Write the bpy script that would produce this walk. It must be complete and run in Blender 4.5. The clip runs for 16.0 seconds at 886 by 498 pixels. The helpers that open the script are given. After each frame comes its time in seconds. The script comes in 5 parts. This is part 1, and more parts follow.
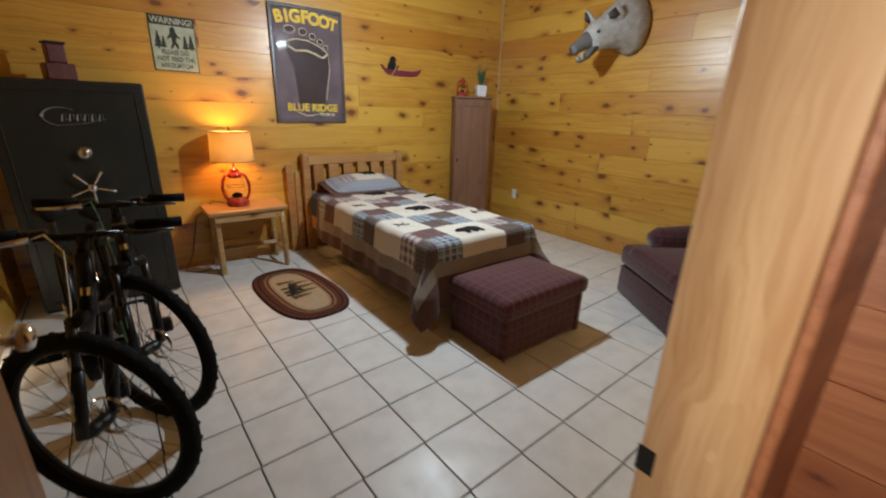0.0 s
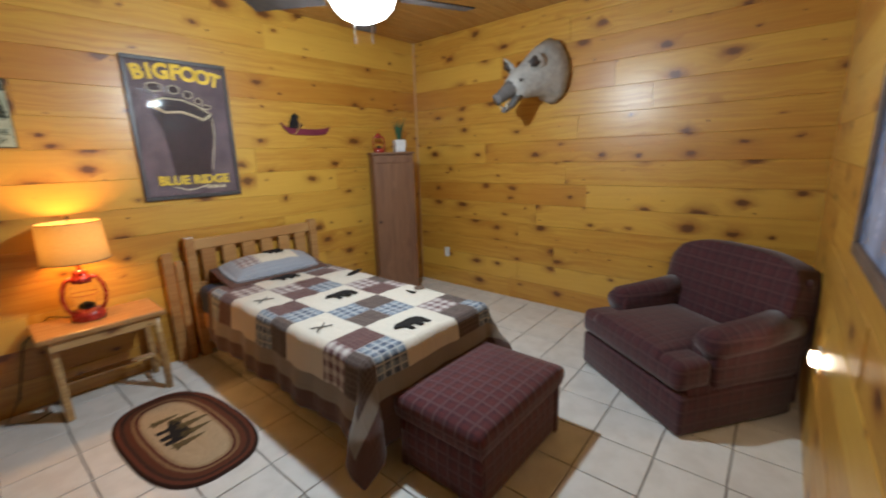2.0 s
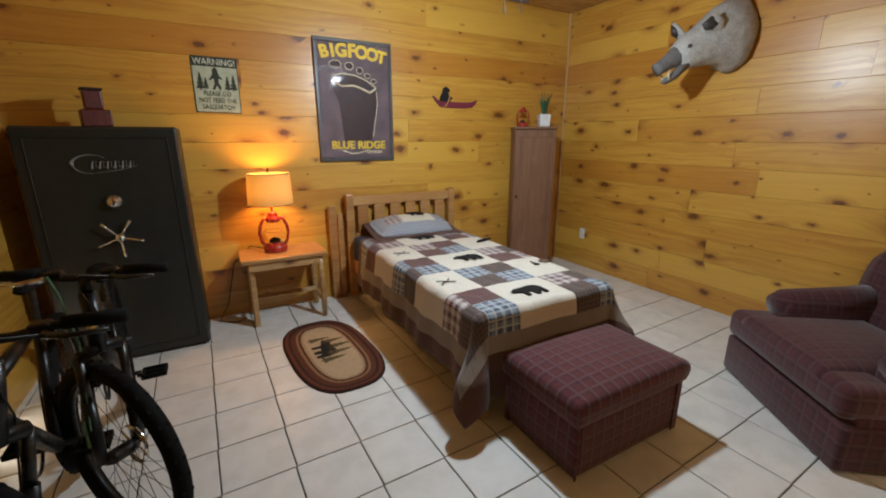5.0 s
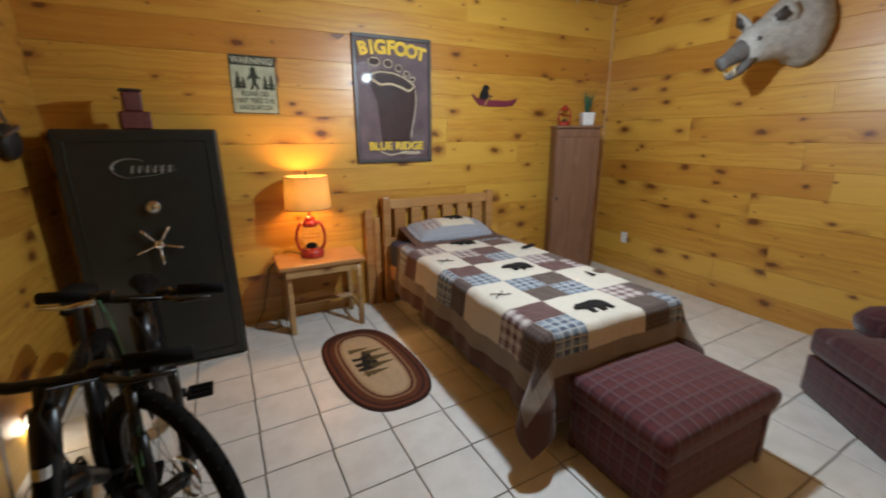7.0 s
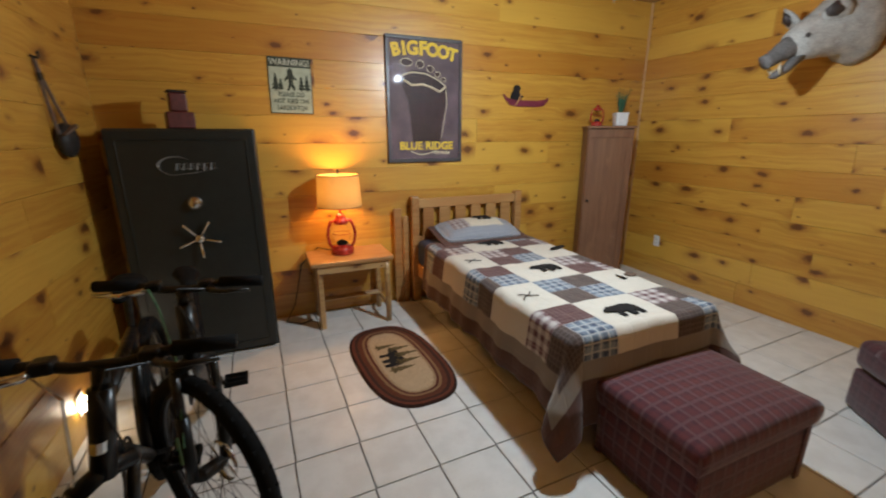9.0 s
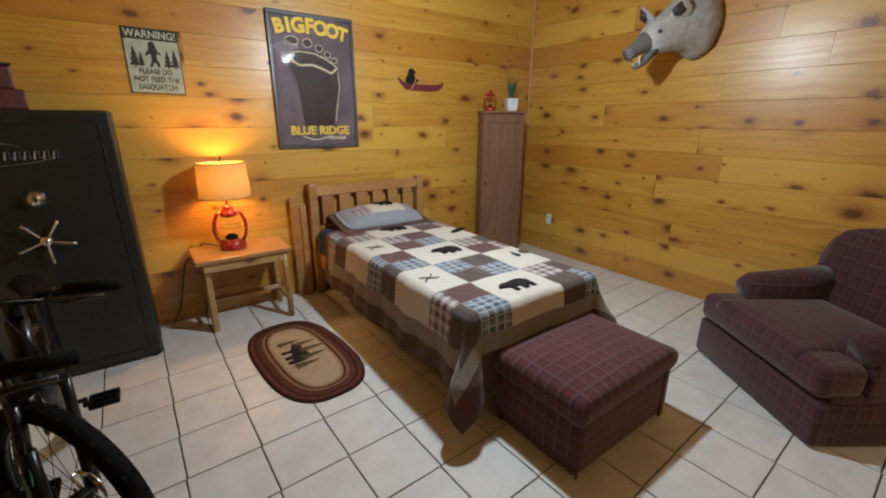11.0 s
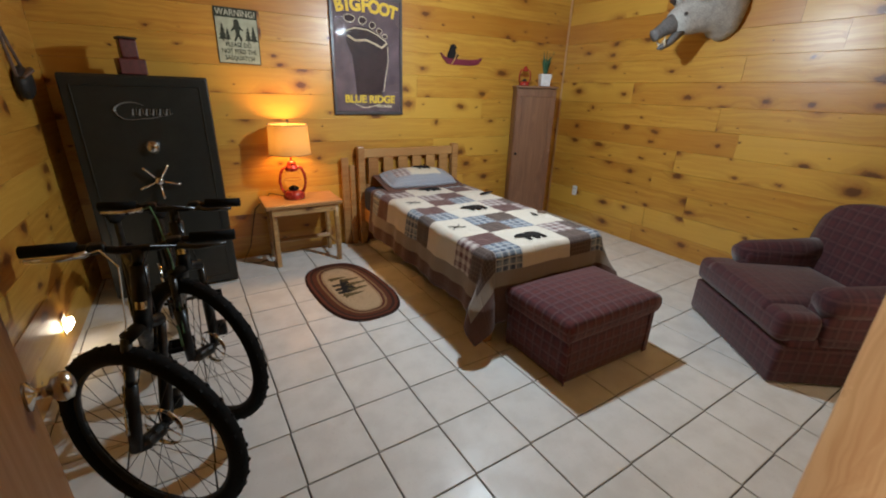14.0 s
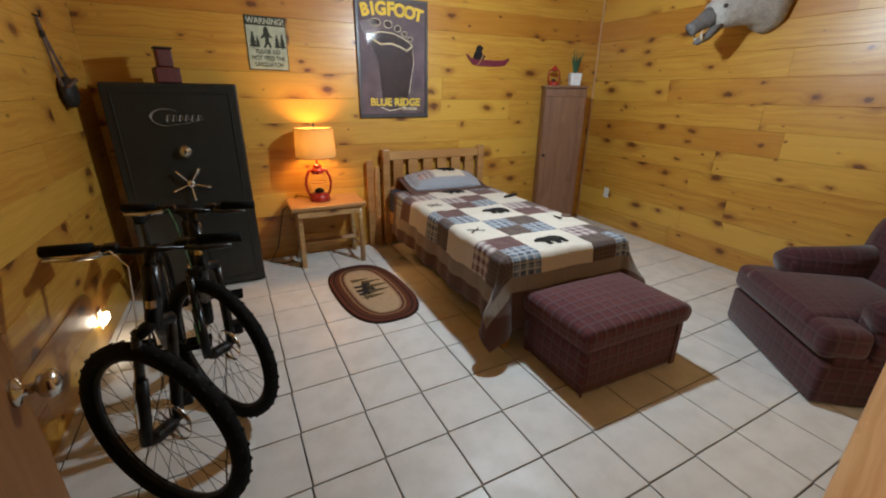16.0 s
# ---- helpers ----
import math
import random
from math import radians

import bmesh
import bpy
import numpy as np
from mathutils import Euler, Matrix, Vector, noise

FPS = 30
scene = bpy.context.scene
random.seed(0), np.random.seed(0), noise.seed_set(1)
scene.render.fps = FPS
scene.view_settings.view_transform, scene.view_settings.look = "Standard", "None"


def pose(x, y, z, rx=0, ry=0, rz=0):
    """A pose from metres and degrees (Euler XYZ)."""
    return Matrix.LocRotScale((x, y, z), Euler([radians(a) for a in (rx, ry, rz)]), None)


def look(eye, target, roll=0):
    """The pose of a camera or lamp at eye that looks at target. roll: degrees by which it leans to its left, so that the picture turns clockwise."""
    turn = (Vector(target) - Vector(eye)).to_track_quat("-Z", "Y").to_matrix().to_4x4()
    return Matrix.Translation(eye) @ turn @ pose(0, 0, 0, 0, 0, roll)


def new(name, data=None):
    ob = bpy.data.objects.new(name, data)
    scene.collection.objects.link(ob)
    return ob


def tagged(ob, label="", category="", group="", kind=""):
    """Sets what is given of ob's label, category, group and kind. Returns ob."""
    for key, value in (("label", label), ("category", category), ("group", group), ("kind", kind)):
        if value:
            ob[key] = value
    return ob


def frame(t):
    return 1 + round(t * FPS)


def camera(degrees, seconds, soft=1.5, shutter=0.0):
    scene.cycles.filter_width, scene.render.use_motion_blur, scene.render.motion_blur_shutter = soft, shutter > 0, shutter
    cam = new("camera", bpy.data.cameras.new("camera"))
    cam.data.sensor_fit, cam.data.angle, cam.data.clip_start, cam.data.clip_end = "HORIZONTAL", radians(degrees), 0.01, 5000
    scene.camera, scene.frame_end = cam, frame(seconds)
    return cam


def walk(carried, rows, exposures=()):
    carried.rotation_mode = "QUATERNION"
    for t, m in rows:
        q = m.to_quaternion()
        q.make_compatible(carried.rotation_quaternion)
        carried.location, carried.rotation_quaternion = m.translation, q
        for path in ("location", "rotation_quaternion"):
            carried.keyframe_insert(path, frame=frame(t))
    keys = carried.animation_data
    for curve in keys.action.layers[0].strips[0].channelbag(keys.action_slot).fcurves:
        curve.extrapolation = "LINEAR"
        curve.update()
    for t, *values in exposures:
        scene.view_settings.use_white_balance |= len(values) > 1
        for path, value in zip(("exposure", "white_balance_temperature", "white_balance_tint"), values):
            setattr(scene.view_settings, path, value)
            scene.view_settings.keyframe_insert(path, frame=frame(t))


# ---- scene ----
cam = camera(94.3, 16.0, 2.0, 0.5)
PATH = [
    (0, (0.223, 0.183, 1.412), (1.389, 1.676, 0.771), 1.7),
    (0.5, (0.352, 0.392, 1.44), (1.418, 1.982, 0.86), 0.0),
    (1, (0.511, 0.522, 1.481), (1.506, 2.186, 0.99), 0.1),
    (1.5, (0.586, 0.641, 1.495), (1.789, 2.172, 1.039), -0.7),
    (2, (0.605, 0.721, 1.517), (2.071, 2.009, 1.075), -1.8),
    (2.5, (0.625, 0.714, 1.533), (2.293, 1.724, 1.088), -2.1),
    (3, (0.653, 0.703, 1.508), (2.359, 1.642, 1.052), -2.1),
    (3.5, (0.628, 0.727, 1.491), (2.19, 1.882, 1.018), -1.5),
    (4, (0.611, 0.695, 1.475), (1.892, 2.153, 0.989), -0.5),
    (4.5, (0.58, 0.61, 1.466), (1.605, 2.248, 0.95), 0.3),
    (4.7, (0.588, 0.579, 1.453), (1.529, 2.266, 0.934), 0.0),
    (6.8, (0.484, 0.834, 1.49), (1.437, 2.509, 0.956), -0.3),
    (7, (0.474, 0.846, 1.485), (1.35, 2.563, 0.951), -0.2),
    (7.5, (0.441, 0.853, 1.489), (1.126, 2.652, 0.945), 0.3),
    (8, (0.413, 0.851, 1.489), (0.986, 2.687, 0.941), 0.4),
    (8.5, (0.413, 0.846, 1.488), (1.017, 2.673, 0.944), 0.2),
    (9, (0.454, 0.838, 1.486), (1.216, 2.608, 0.952), -0.0),
    (9.5, (0.472, 0.831, 1.491), (1.489, 2.469, 0.962), -0.3),
    (9.7, (0.472, 0.834, 1.5), (1.595, 2.399, 0.963), -0.3),
    (11.8, (0.601, 0.759, 1.47), (1.698, 2.309, 0.841), 0.2),
    (12, (0.626, 0.744, 1.471), (1.666, 2.329, 0.832), 0.6),
    (12.5, (0.65, 0.712, 1.474), (1.602, 2.334, 0.794), 1.0),
    (13, (0.6, 0.661, 1.471), (1.525, 2.27, 0.726), 1.3),
    (13.5, (0.389, 0.489, 1.468), (1.348, 2.083, 0.735), 1.9),
    (14, (0.283, 0.374, 1.48), (1.246, 1.975, 0.767), 1.8),
    (14.5, (0.285, 0.329, 1.48), (1.211, 1.956, 0.775), 1.8),
    (15, (0.324, 0.328, 1.475), (1.172, 1.996, 0.769), 1.8),
    (15.5, (0.376, 0.342, 1.475), (1.167, 2.044, 0.785), 1.6),
    (16, (0.394, 0.353, 1.479), (1.211, 2.036, 0.771), 0.7),
]
EXPOSURE = 0.0
walk(cam, [(t, look(eye, target, roll)) for t, eye, target, roll in PATH], [(0.0, EXPOSURE), (16.0, EXPOSURE)])
FAN_W, LAMP_W, HALL_W = 114.0, 17.0, 8.0
NL_Y, NL_Z, NS_X, NS_Z = 3.2, 0.18, 3.05, 0.54

# world: the house is closed, only a faint fill of night blue outside
world = bpy.data.worlds.new("world")
world.use_nodes = True
world.node_tree.nodes["Background"].inputs[0].default_value = (0.05, 0.06, 0.08, 1)
world.node_tree.nodes["Background"].inputs[1].default_value = 0.1
scene.world = world
FAN = Vector((2.08, 2.50, 2.285))
LAMP = Vector((0.975, 4.10, 0.566))


def lamp(name, kind, loc, power, color, size=0.05):
    data = bpy.data.lights.new(name, kind)
    data.energy, data.color = power, color
    data.shadow_soft_size = size
    ob = new(name, data)
    ob.location = loc
    return ob


lamp("fan_bulb_light", "POINT", FAN + Vector((0, 0, -0.135)), FAN_W, (0.74, 0.89, 1.0), 0.045)
lamp("table_bulb_light", "POINT", LAMP + Vector((0, 0, 0.50)), LAMP_W, (1.0, 0.49, 0.15), 0.07)
# added fill lamp, no visible source: narrow beam that brightens the door jamb
hall = bpy.data.lights.new("hall_jamb_fill", "AREA")
hall.shape, hall.size, hall.size_y, hall.energy, hall.color = "RECTANGLE", 0.5, 1.2, HALL_W, (1.0, 0.90, 0.78)
hall.spread = radians(65)
new("hall_jamb_fill", hall).matrix_basis = look((-1.02, -0.02, 1.45), (1.09, 0.40, 1.2))


# ---- node helpers
class Nodes:
    def __init__(self, name):
        self.m = bpy.data.materials.new(name)
        self.m.use_nodes = True
        self.t = self.m.node_tree
        self.p = self.t.nodes["Principled BSDF"]

    def n(self, kind, **inputs):
        node = self.t.nodes.new(kind)
        for key, v in inputs.items():
            self.put(node.inputs[key.replace("_", " ")], v)
        return node

    def put(self, socket, v):
        if isinstance(v, bpy.types.NodeSocket):
            self.t.links.new(v, socket)
        else:
            socket.default_value = v

    def math(self, op, a, b=0.0, c=0.0):
        node = self.t.nodes.new("ShaderNodeMath")
        node.operation = op
        for s, v in zip(node.inputs, (a, b, c)):
            self.put(s, v)
        return node.outputs[0]

    def vec(self, op, a, b=(0, 0, 0)):
        node = self.t.nodes.new("ShaderNodeVectorMath")
        node.operation = op
        self.put(node.inputs[0], a)
        self.put(node.inputs[1], b)
        return node.outputs[0]

    def mix(self, f, a, b):
        node = self.t.nodes.new("ShaderNodeMix")
        node.data_type = "RGBA"
        self.put(node.inputs[0], f)
        for s, v in ((node.inputs[6], a), (node.inputs[7], b)):
            self.put(s, (*v, 1) if isinstance(v, tuple) and len(v) == 3 else v)
        return node.outputs[2]

    def ramp(self, f, lo, hi, a=0.0, b=1.0):
        node = self.t.nodes.new("ShaderNodeMapRange")
        node.interpolation_type = "SMOOTHSTEP"
        for s, v in zip(node.inputs[:5], (f, lo, hi, a, b)):
            self.put(s, v)
        return node.outputs[0]

    def noise(self, vec, scale, detail=4.0, rough=0.55):
        node = self.t.nodes.new("ShaderNodeTexNoise")
        self.put(node.inputs["Vector"], vec)
        node.inputs["Scale"].default_value = scale
        node.inputs["Detail"].default_value = detail
        node.inputs["Roughness"].default_value = rough
        return node.outputs[0]

    def obj(self):
        return self.n("ShaderNodeTexCoord").outputs["Object"]

    def uv(self):
        return self.n("ShaderNodeTexCoord").outputs["UV"]

    def rnd(self):
        return self.n("ShaderNodeObjectInfo").outputs["Random"]

    def bump(self, h, strength=0.3, dist=0.002):
        node = self.n("ShaderNodeBump", Height=h, Strength=strength, Distance=dist)
        self.put(self.p.inputs["Normal"], node.outputs[0])

    def done(self, color, rough=0.5, metal=0.0, coat=0.0, spec=0.5, coat_rough=0.18):
        self.put(self.p.inputs["Base Color"], (*color, 1) if isinstance(color, tuple) else color)
        self.put(self.p.inputs["Roughness"], rough)
        self.put(self.p.inputs["Metallic"], metal)
        self.p.inputs["Coat Weight"].default_value = coat
        self.p.inputs["Coat Roughness"].default_value = coat_rough
        self.p.inputs["Specular IOR Level"].default_value = spec
        return self.m


def plain(name, color, rough=0.5, metal=0.0, var=0.25, scale=25.0, coat=0.0, bump=0.15, spec=0.5):
    k = Nodes(name)
    o = k.obj()
    f = k.noise(o, scale)
    big = k.noise(o, scale / 8)
    f2 = k.math("ADD", k.math("MULTIPLY", f, 0.6), k.math("MULTIPLY", big, 0.4))
    dark = tuple(c * (1 - var) for c in color)
    light = tuple(min(1, c * (1 + var)) for c in color)
    if bump:
        k.bump(f, bump, 0.001)
    return k.done(k.mix(k.ramp(f2, 0.3, 0.7), dark, light), k.ramp(f, 0.3, 0.7, max(0.03, rough - 0.08), rough + 0.08), metal, coat, spec)


def pine(name, light, dark, knot, coat=0.35, rough=0.33, knots=True, scale=1.0, upright=False):
    """Varnished knotty pine: long grain along local x, brown oval knots, each board its own tone."""
    k = Nodes(name)
    o, r = k.obj(), k.rnd()
    if upright:
        q = k.n("ShaderNodeSeparateXYZ", Vector=o).outputs
        o = k.n("ShaderNodeCombineXYZ", X=q[2], Y=0.0, Z=k.math("ADD", q[0], q[1])).outputs[0]
    shift = k.vec("ADD", o, k.n("ShaderNodeCombineXYZ", X=k.math("MULTIPLY", r, 37.0), Y=0.0, Z=k.math("MULTIPLY", r, 91.0)).outputs[0])
    warp = k.noise(k.vec("MULTIPLY", shift, (2.0, 2.0, 5.0)), 1.0, 3)
    wob = k.vec("ADD", shift, k.n("ShaderNodeCombineXYZ", X=0.0, Y=0.0, Z=k.math("MULTIPLY", warp, 0.10)).outputs[0])
    vor = k.t.nodes.new("ShaderNodeTexVoronoi")
    vor.voronoi_dimensions = "2D"
    axes = k.n("ShaderNodeSeparateXYZ", Vector=wob).outputs
    k.put(vor.inputs["Vector"], k.n("ShaderNodeCombineXYZ", X=k.math("MULTIPLY", axes[0], 3.0 * scale), Y=k.math("MULTIPLY", axes[2], 5.7 * scale), Z=0.0).outputs[0])
    vor.inputs["Scale"].default_value = 1.0
    d = vor.outputs["Distance"]
    pick = k.n("ShaderNodeSeparateColor", Color=vor.outputs["Color"]).outputs
    size = k.math("ADD", 0.010, k.math("MULTIPLY", k.math("POWER", pick[0], 2.6), 0.22))
    edge = k.math("ADD", d, k.math("MULTIPLY", k.math("SUBTRACT", k.noise(shift, 26), 0.5), 0.22))
    core = k.ramp(k.math("DIVIDE", edge, size), 0.45, 1.0, 1.0, 0.0)
    halo = k.ramp(k.math("DIVIDE", edge, size), 0.7, 3.2, 1.0, 0.0)
    grain_v = k.vec("MULTIPLY", wob, (1.2, 30.0, 38.0))
    pull = k.vec("ADD", grain_v, k.n("ShaderNodeCombineXYZ", X=0.0, Y=0.0, Z=k.math("MULTIPLY", halo, 1.6)).outputs[0])
    g = k.noise(pull, 1.0, 5, 0.62)
    fine = k.noise(k.vec("MULTIPLY", wob, (6.0, 150.0, 190.0)), 1.0, 3)
    tone = k.math("ADD", k.math("MULTIPLY", g, 0.75), k.math("MULTIPLY", fine, 0.25))
    c = k.mix(k.ramp(tone, 0.36, 0.66), light, dark)
    streak = k.ramp(k.noise(k.vec("MULTIPLY", shift, (0.8, 1.0, 9.0)), 1.0, 2), 0.55, 0.75)
    c = k.mix(k.math("MULTIPLY", streak, 0.45), c, dark)
    c = k.mix(k.math("MULTIPLY", k.ramp(r, 0.72, 1.0), 0.55), c, tuple(v * f for v, f in zip(dark, (0.86, 0.66, 0.50))))
    c = k.mix(k.math("MULTIPLY", k.ramp(r, 0.40, 0.0), 0.75), c, tuple(min(1, v * f) for v, f in zip(light, (1.10, 1.16, 1.20))))
    patch = k.ramp(k.noise(k.vec("MULTIPLY", shift, (0.9, 1.0, 2.0)), 1.0, 2), 0.52, 0.72)
    c = k.mix(k.math("MULTIPLY", patch, 0.40), c, tuple(v * f for v, f in zip(dark, (0.85, 0.68, 0.6))))
    if knots:
        c = k.mix(k.math("MULTIPLY", halo, 0.42), c, tuple(a * 0.6 + b * 0.4 for a, b in zip(dark, knot)))
        c = k.mix(k.math("MULTIPLY", k.ramp(k.math("DIVIDE", edge, size), 0.7, 1.7, 1.0, 0.0), 0.5), c, tuple(v * f for v, f in zip(dark, (0.62, 0.38, 0.4))))
        c = k.mix(k.math("MULTIPLY", core, 0.80), c, knot)
    wave = k.noise(k.vec("MULTIPLY", shift, (1.6, 1.6, 5.0)), 1.0, 2)
    k.bump(k.math("ADD", tone, k.math("MULTIPLY", wave, 6.0)), 0.5, 0.0012)
    return k.done(c, k.ramp(tone, 0.3, 0.7, rough - 0.06, rough + 0.06), 0.0, coat, 0.5, 0.30)


def plaid(name, base, line, dark, pitch=0.085, thin=0.06, uv=False, soft=True):
    """Woven check: broad dark bands with thin pale lines both ways and a fine weave."""
    k = Nodes(name)
    v = k.uv() if uv else k.obj()
    s = k.n("ShaderNodeSeparateXYZ", Vector=v).outputs
    if uv:
        a, b = s[0], s[1]
    else:
        nv = k.n("ShaderNodeSeparateXYZ", Vector=k.n("ShaderNodeTexCoord").outputs["Normal"]).outputs
        nx = k.math("GREATER_THAN", k.math("ABSOLUTE", nv[0]), 0.7)
        nz = k.math("GREATER_THAN", k.math("ABSOLUTE", nv[2]), 0.7)
        a = k.math("ADD", k.math("MULTIPLY", s[1], nx), k.math("MULTIPLY", s[0], k.math("SUBTRACT", 1.0, nx)))
        b = k.math("ADD", k.math("MULTIPLY", s[1], nz), k.math("MULTIPLY", s[2], k.math("SUBTRACT", 1.0, nz)))
    wob = k.math("MULTIPLY", k.math("SUBTRACT", k.noise(v, 9, 2), 0.5), 0.012)
    bands = []
    for q in (a, b):
        f = k.math("FRACT", k.math("DIVIDE", k.math("ADD", q, wob), pitch))
        bands.append((k.ramp(k.math("ABSOLUTE", k.math("SUBTRACT", f, 0.5)), 0.18, 0.26), k.ramp(k.math("ABSOLUTE", k.math("SUBTRACT", f, 0.08)), thin * 0.5, thin, 1.0, 0.0)))
    weave = k.noise(v, 420, 2)
    big = k.noise(v, 6, 3)
    c = k.mix(k.math("MULTIPLY", k.math("ADD", bands[0][0], bands[1][0]), 0.42), base, dark)
    c = k.mix(k.math("MULTIPLY", k.math("MAXIMUM", bands[0][1], bands[1][1]), 0.42), c, line)
    c = k.mix(k.ramp(weave, 0.3, 0.7, 0.0, 0.35), c, tuple(x * 0.5 for x in base))
    c = k.mix(k.ramp(big, 0.4, 0.7, 0.0, 0.25), c, dark)
    k.bump(weave, 0.35, 0.0015)
    k.p.inputs["Sheen Weight"].default_value = 0.25
    return k.done(c, 0.9, 0, 0, 0.2)


def quilt_material():
    """Patchwork: plain cream squares between four-patch checks, tan stripe and brown border, quilted puckers."""
    k = Nodes("patchwork_quilt")
    v = k.uv()
    s = k.n("ShaderNodeSeparateXYZ", Vector=v).outputs
    u, w = s[0], s[1]
    cu = k.math("DIVIDE", k.math("SUBTRACT", u, 1.8917), 0.4017)
    cw = k.math("DIVIDE", k.math("SUBTRACT", w, 2.08), 0.365)
    fu, fw = k.math("MAXIMUM", cu, -0.998), k.math("MAXIMUM", cw, 0.002)
    par = k.math("MODULO", k.math("ABSOLUTE", k.math("ADD", k.math("FLOOR", fu), k.math("FLOOR", fw))), 2.0)
    hu, hw = k.math("MULTIPLY", cu, 2.0), k.math("MULTIPLY", cw, 2.0)
    fu2, fw2 = k.math("FLOOR", k.math("MULTIPLY", fu, 2.0)), k.math("FLOOR", k.math("MULTIPLY", fw, 2.0))
    par2 = k.math("MODULO", k.math("ABSOLUTE", k.math("ADD", fu2, fw2)), 2.0)
    cell = k.n("ShaderNodeTexWhiteNoise", Vector=k.n("ShaderNodeCombineXYZ", X=fu2, Y=fw2, Z=0.0).outputs[0]).outputs[0]

    def stripes(q, n, lo, hi):
        f = k.math("ABSOLUTE", k.math("SUBTRACT", k.math("FRACT", k.math("MULTIPLY", q, n)), 0.5))
        return k.ramp(f, lo, hi)
    du, dw = stripes(hu, 3.0, 0.2, 0.27), stripes(hw, 3.0, 0.2, 0.27)
    chk = k.math("MULTIPLY", k.math("ADD", du, dw), 0.5)
    tu, tw = stripes(hu, 4.0, 0.36, 0.44), stripes(hw, 4.0, 0.36, 0.44)
    fine = k.math("MAXIMUM", tu, tw)
    tartan = k.mix(k.math("MULTIPLY", fine, 0.75), k.mix(chk, (0.26, 0.32, 0.38), (0.060, 0.085, 0.14)), (0.56, 0.57, 0.56))
    madras = k.mix(chk, (0.60, 0.56, 0.53), k.mix(k.math("MULTIPLY", fine, 0.5), (0.13, 0.055, 0.065), (0.40, 0.30, 0.29)))
    light = k.mix(k.ramp(cell, 0.48, 0.52), tartan, madras)
    su, sw = stripes(hu, 7.0, 0.34, 0.44), stripes(hw, 7.0, 0.34, 0.44)
    dark = k.mix(k.math("MULTIPLY", k.math("MAXIMUM", su, sw), 0.35), k.mix(k.ramp(cell, 0.45, 0.55), (0.085, 0.060, 0.054), (0.11, 0.046, 0.048)), (0.26, 0.21, 0.19))
    four = k.mix(par2, dark, light)
    cream = (0.70, 0.645, 0.55)
    c = k.mix(par, cream, four)
    drop = k.math("MAXIMUM", k.math("SUBTRACT", 1.455, u), k.math("SUBTRACT", u, 2.695))
    drop = k.math("MAXIMUM", drop, k.math("SUBTRACT", 2.00, w))
    drop = k.math("MAXIMUM", drop, k.math("MULTIPLY", k.math("GREATER_THAN", w, 3.885), 0.2))
    tan = k.math("GREATER_THAN", drop, 0.0)
    brown = k.math("GREATER_THAN", drop, 0.095)
    c = k.mix(tan, c, (0.27, 0.235, 0.20))
    c = k.mix(brown, c, (0.105, 0.052, 0.042))
    weave = k.noise(v, 500, 2)
    c = k.mix(k.ramp(weave, 0.3, 0.75, 0.0, 0.22), c, (0.08, 0.06, 0.05))
    lines = k.math("MAXIMUM", stripes(cu, 4.0, 0.40, 0.5), stripes(cw, 4.0, 0.40, 0.5))
    h = k.math("SUBTRACT", k.noise(v, 38, 3), k.math("MULTIPLY", lines, 0.5))
    k.bump(h, 0.45, 0.006)
    k.p.inputs["Sheen Weight"].default_value = 0.2
    return k.done(c, 0.92, 0, 0, 0.15)


def tile_material():
    k = Nodes("glazed_floor_tile")
    o, r = k.obj(), k.rnd()
    sh = k.vec("ADD", o, k.n("ShaderNodeCombineXYZ", X=k.math("MULTIPLY", r, 31.0), Y=k.math("MULTIPLY", r, 17.0), Z=0.0).outputs[0])
    cloud, speck = k.noise(sh, 7, 4), k.noise(sh, 90, 2)
    c = k.mix(k.ramp(cloud, 0.35, 0.7), (0.78, 0.77, 0.74), (0.69, 0.675, 0.64))
    c = k.mix(k.math("MULTIPLY", k.ramp(speck, 0.62, 0.75), 0.35), c, (0.48, 0.45, 0.40))
    c = k.mix(k.math("MULTIPLY", r, 0.12), c, (0.5, 0.48, 0.44))
    k.bump(cloud, 0.08, 0.002)
    return k.done(c, k.ramp(cloud, 0.3, 0.7, 0.32, 0.46), 0, 0, 0.45)


def rug_material():
    """Braided oval rug: rings of brown, rust and tan round a beige field."""
    k = Nodes("braided_rug")
    s = k.n("ShaderNodeSeparateXYZ", Vector=k.uv()).outputs
    ring = k.math("ADD", s[0], k.math("MULTIPLY", k.math("SUBTRACT", k.noise(k.obj(), 30, 2), 0.5), 0.03))
    f = k.t.nodes.new("ShaderNodeValToRGB")
    k.put(f.inputs[0], ring)
    el = f.color_ramp.elements
    f.color_ramp.interpolation = "CONSTANT"
    stops = ((0.0, (0.50, 0.37, 0.23)), (0.50, (0.38, 0.26, 0.15)), (0.56, (0.10, 0.026, 0.018)), (0.62, (0.26, 0.15, 0.075)), (0.68, (0.12, 0.04, 0.022)), (0.80, (0.055, 0.025, 0.018)), (0.87, (0.14, 0.042, 0.025)), (0.94, (0.040, 0.018, 0.014)))
    el[0].position, el[0].color = 0.0, (*stops[0][1], 1)
    el[1].position, el[1].color = stops[1][0], (*stops[1][1], 1)
    for p, c in stops[2:]:
        e = el.new(p)
        e.color = (*c, 1)
    tuft = k.noise(k.obj(), 160, 2)
    c = k.mix(k.ramp(tuft, 0.35, 0.75, 0.0, 0.5), f.outputs[0], (0.03, 0.018, 0.012))
    k.bump(tuft, 0.6, 0.004)
    return k.done(c, 0.95, 0, 0, 0.1)


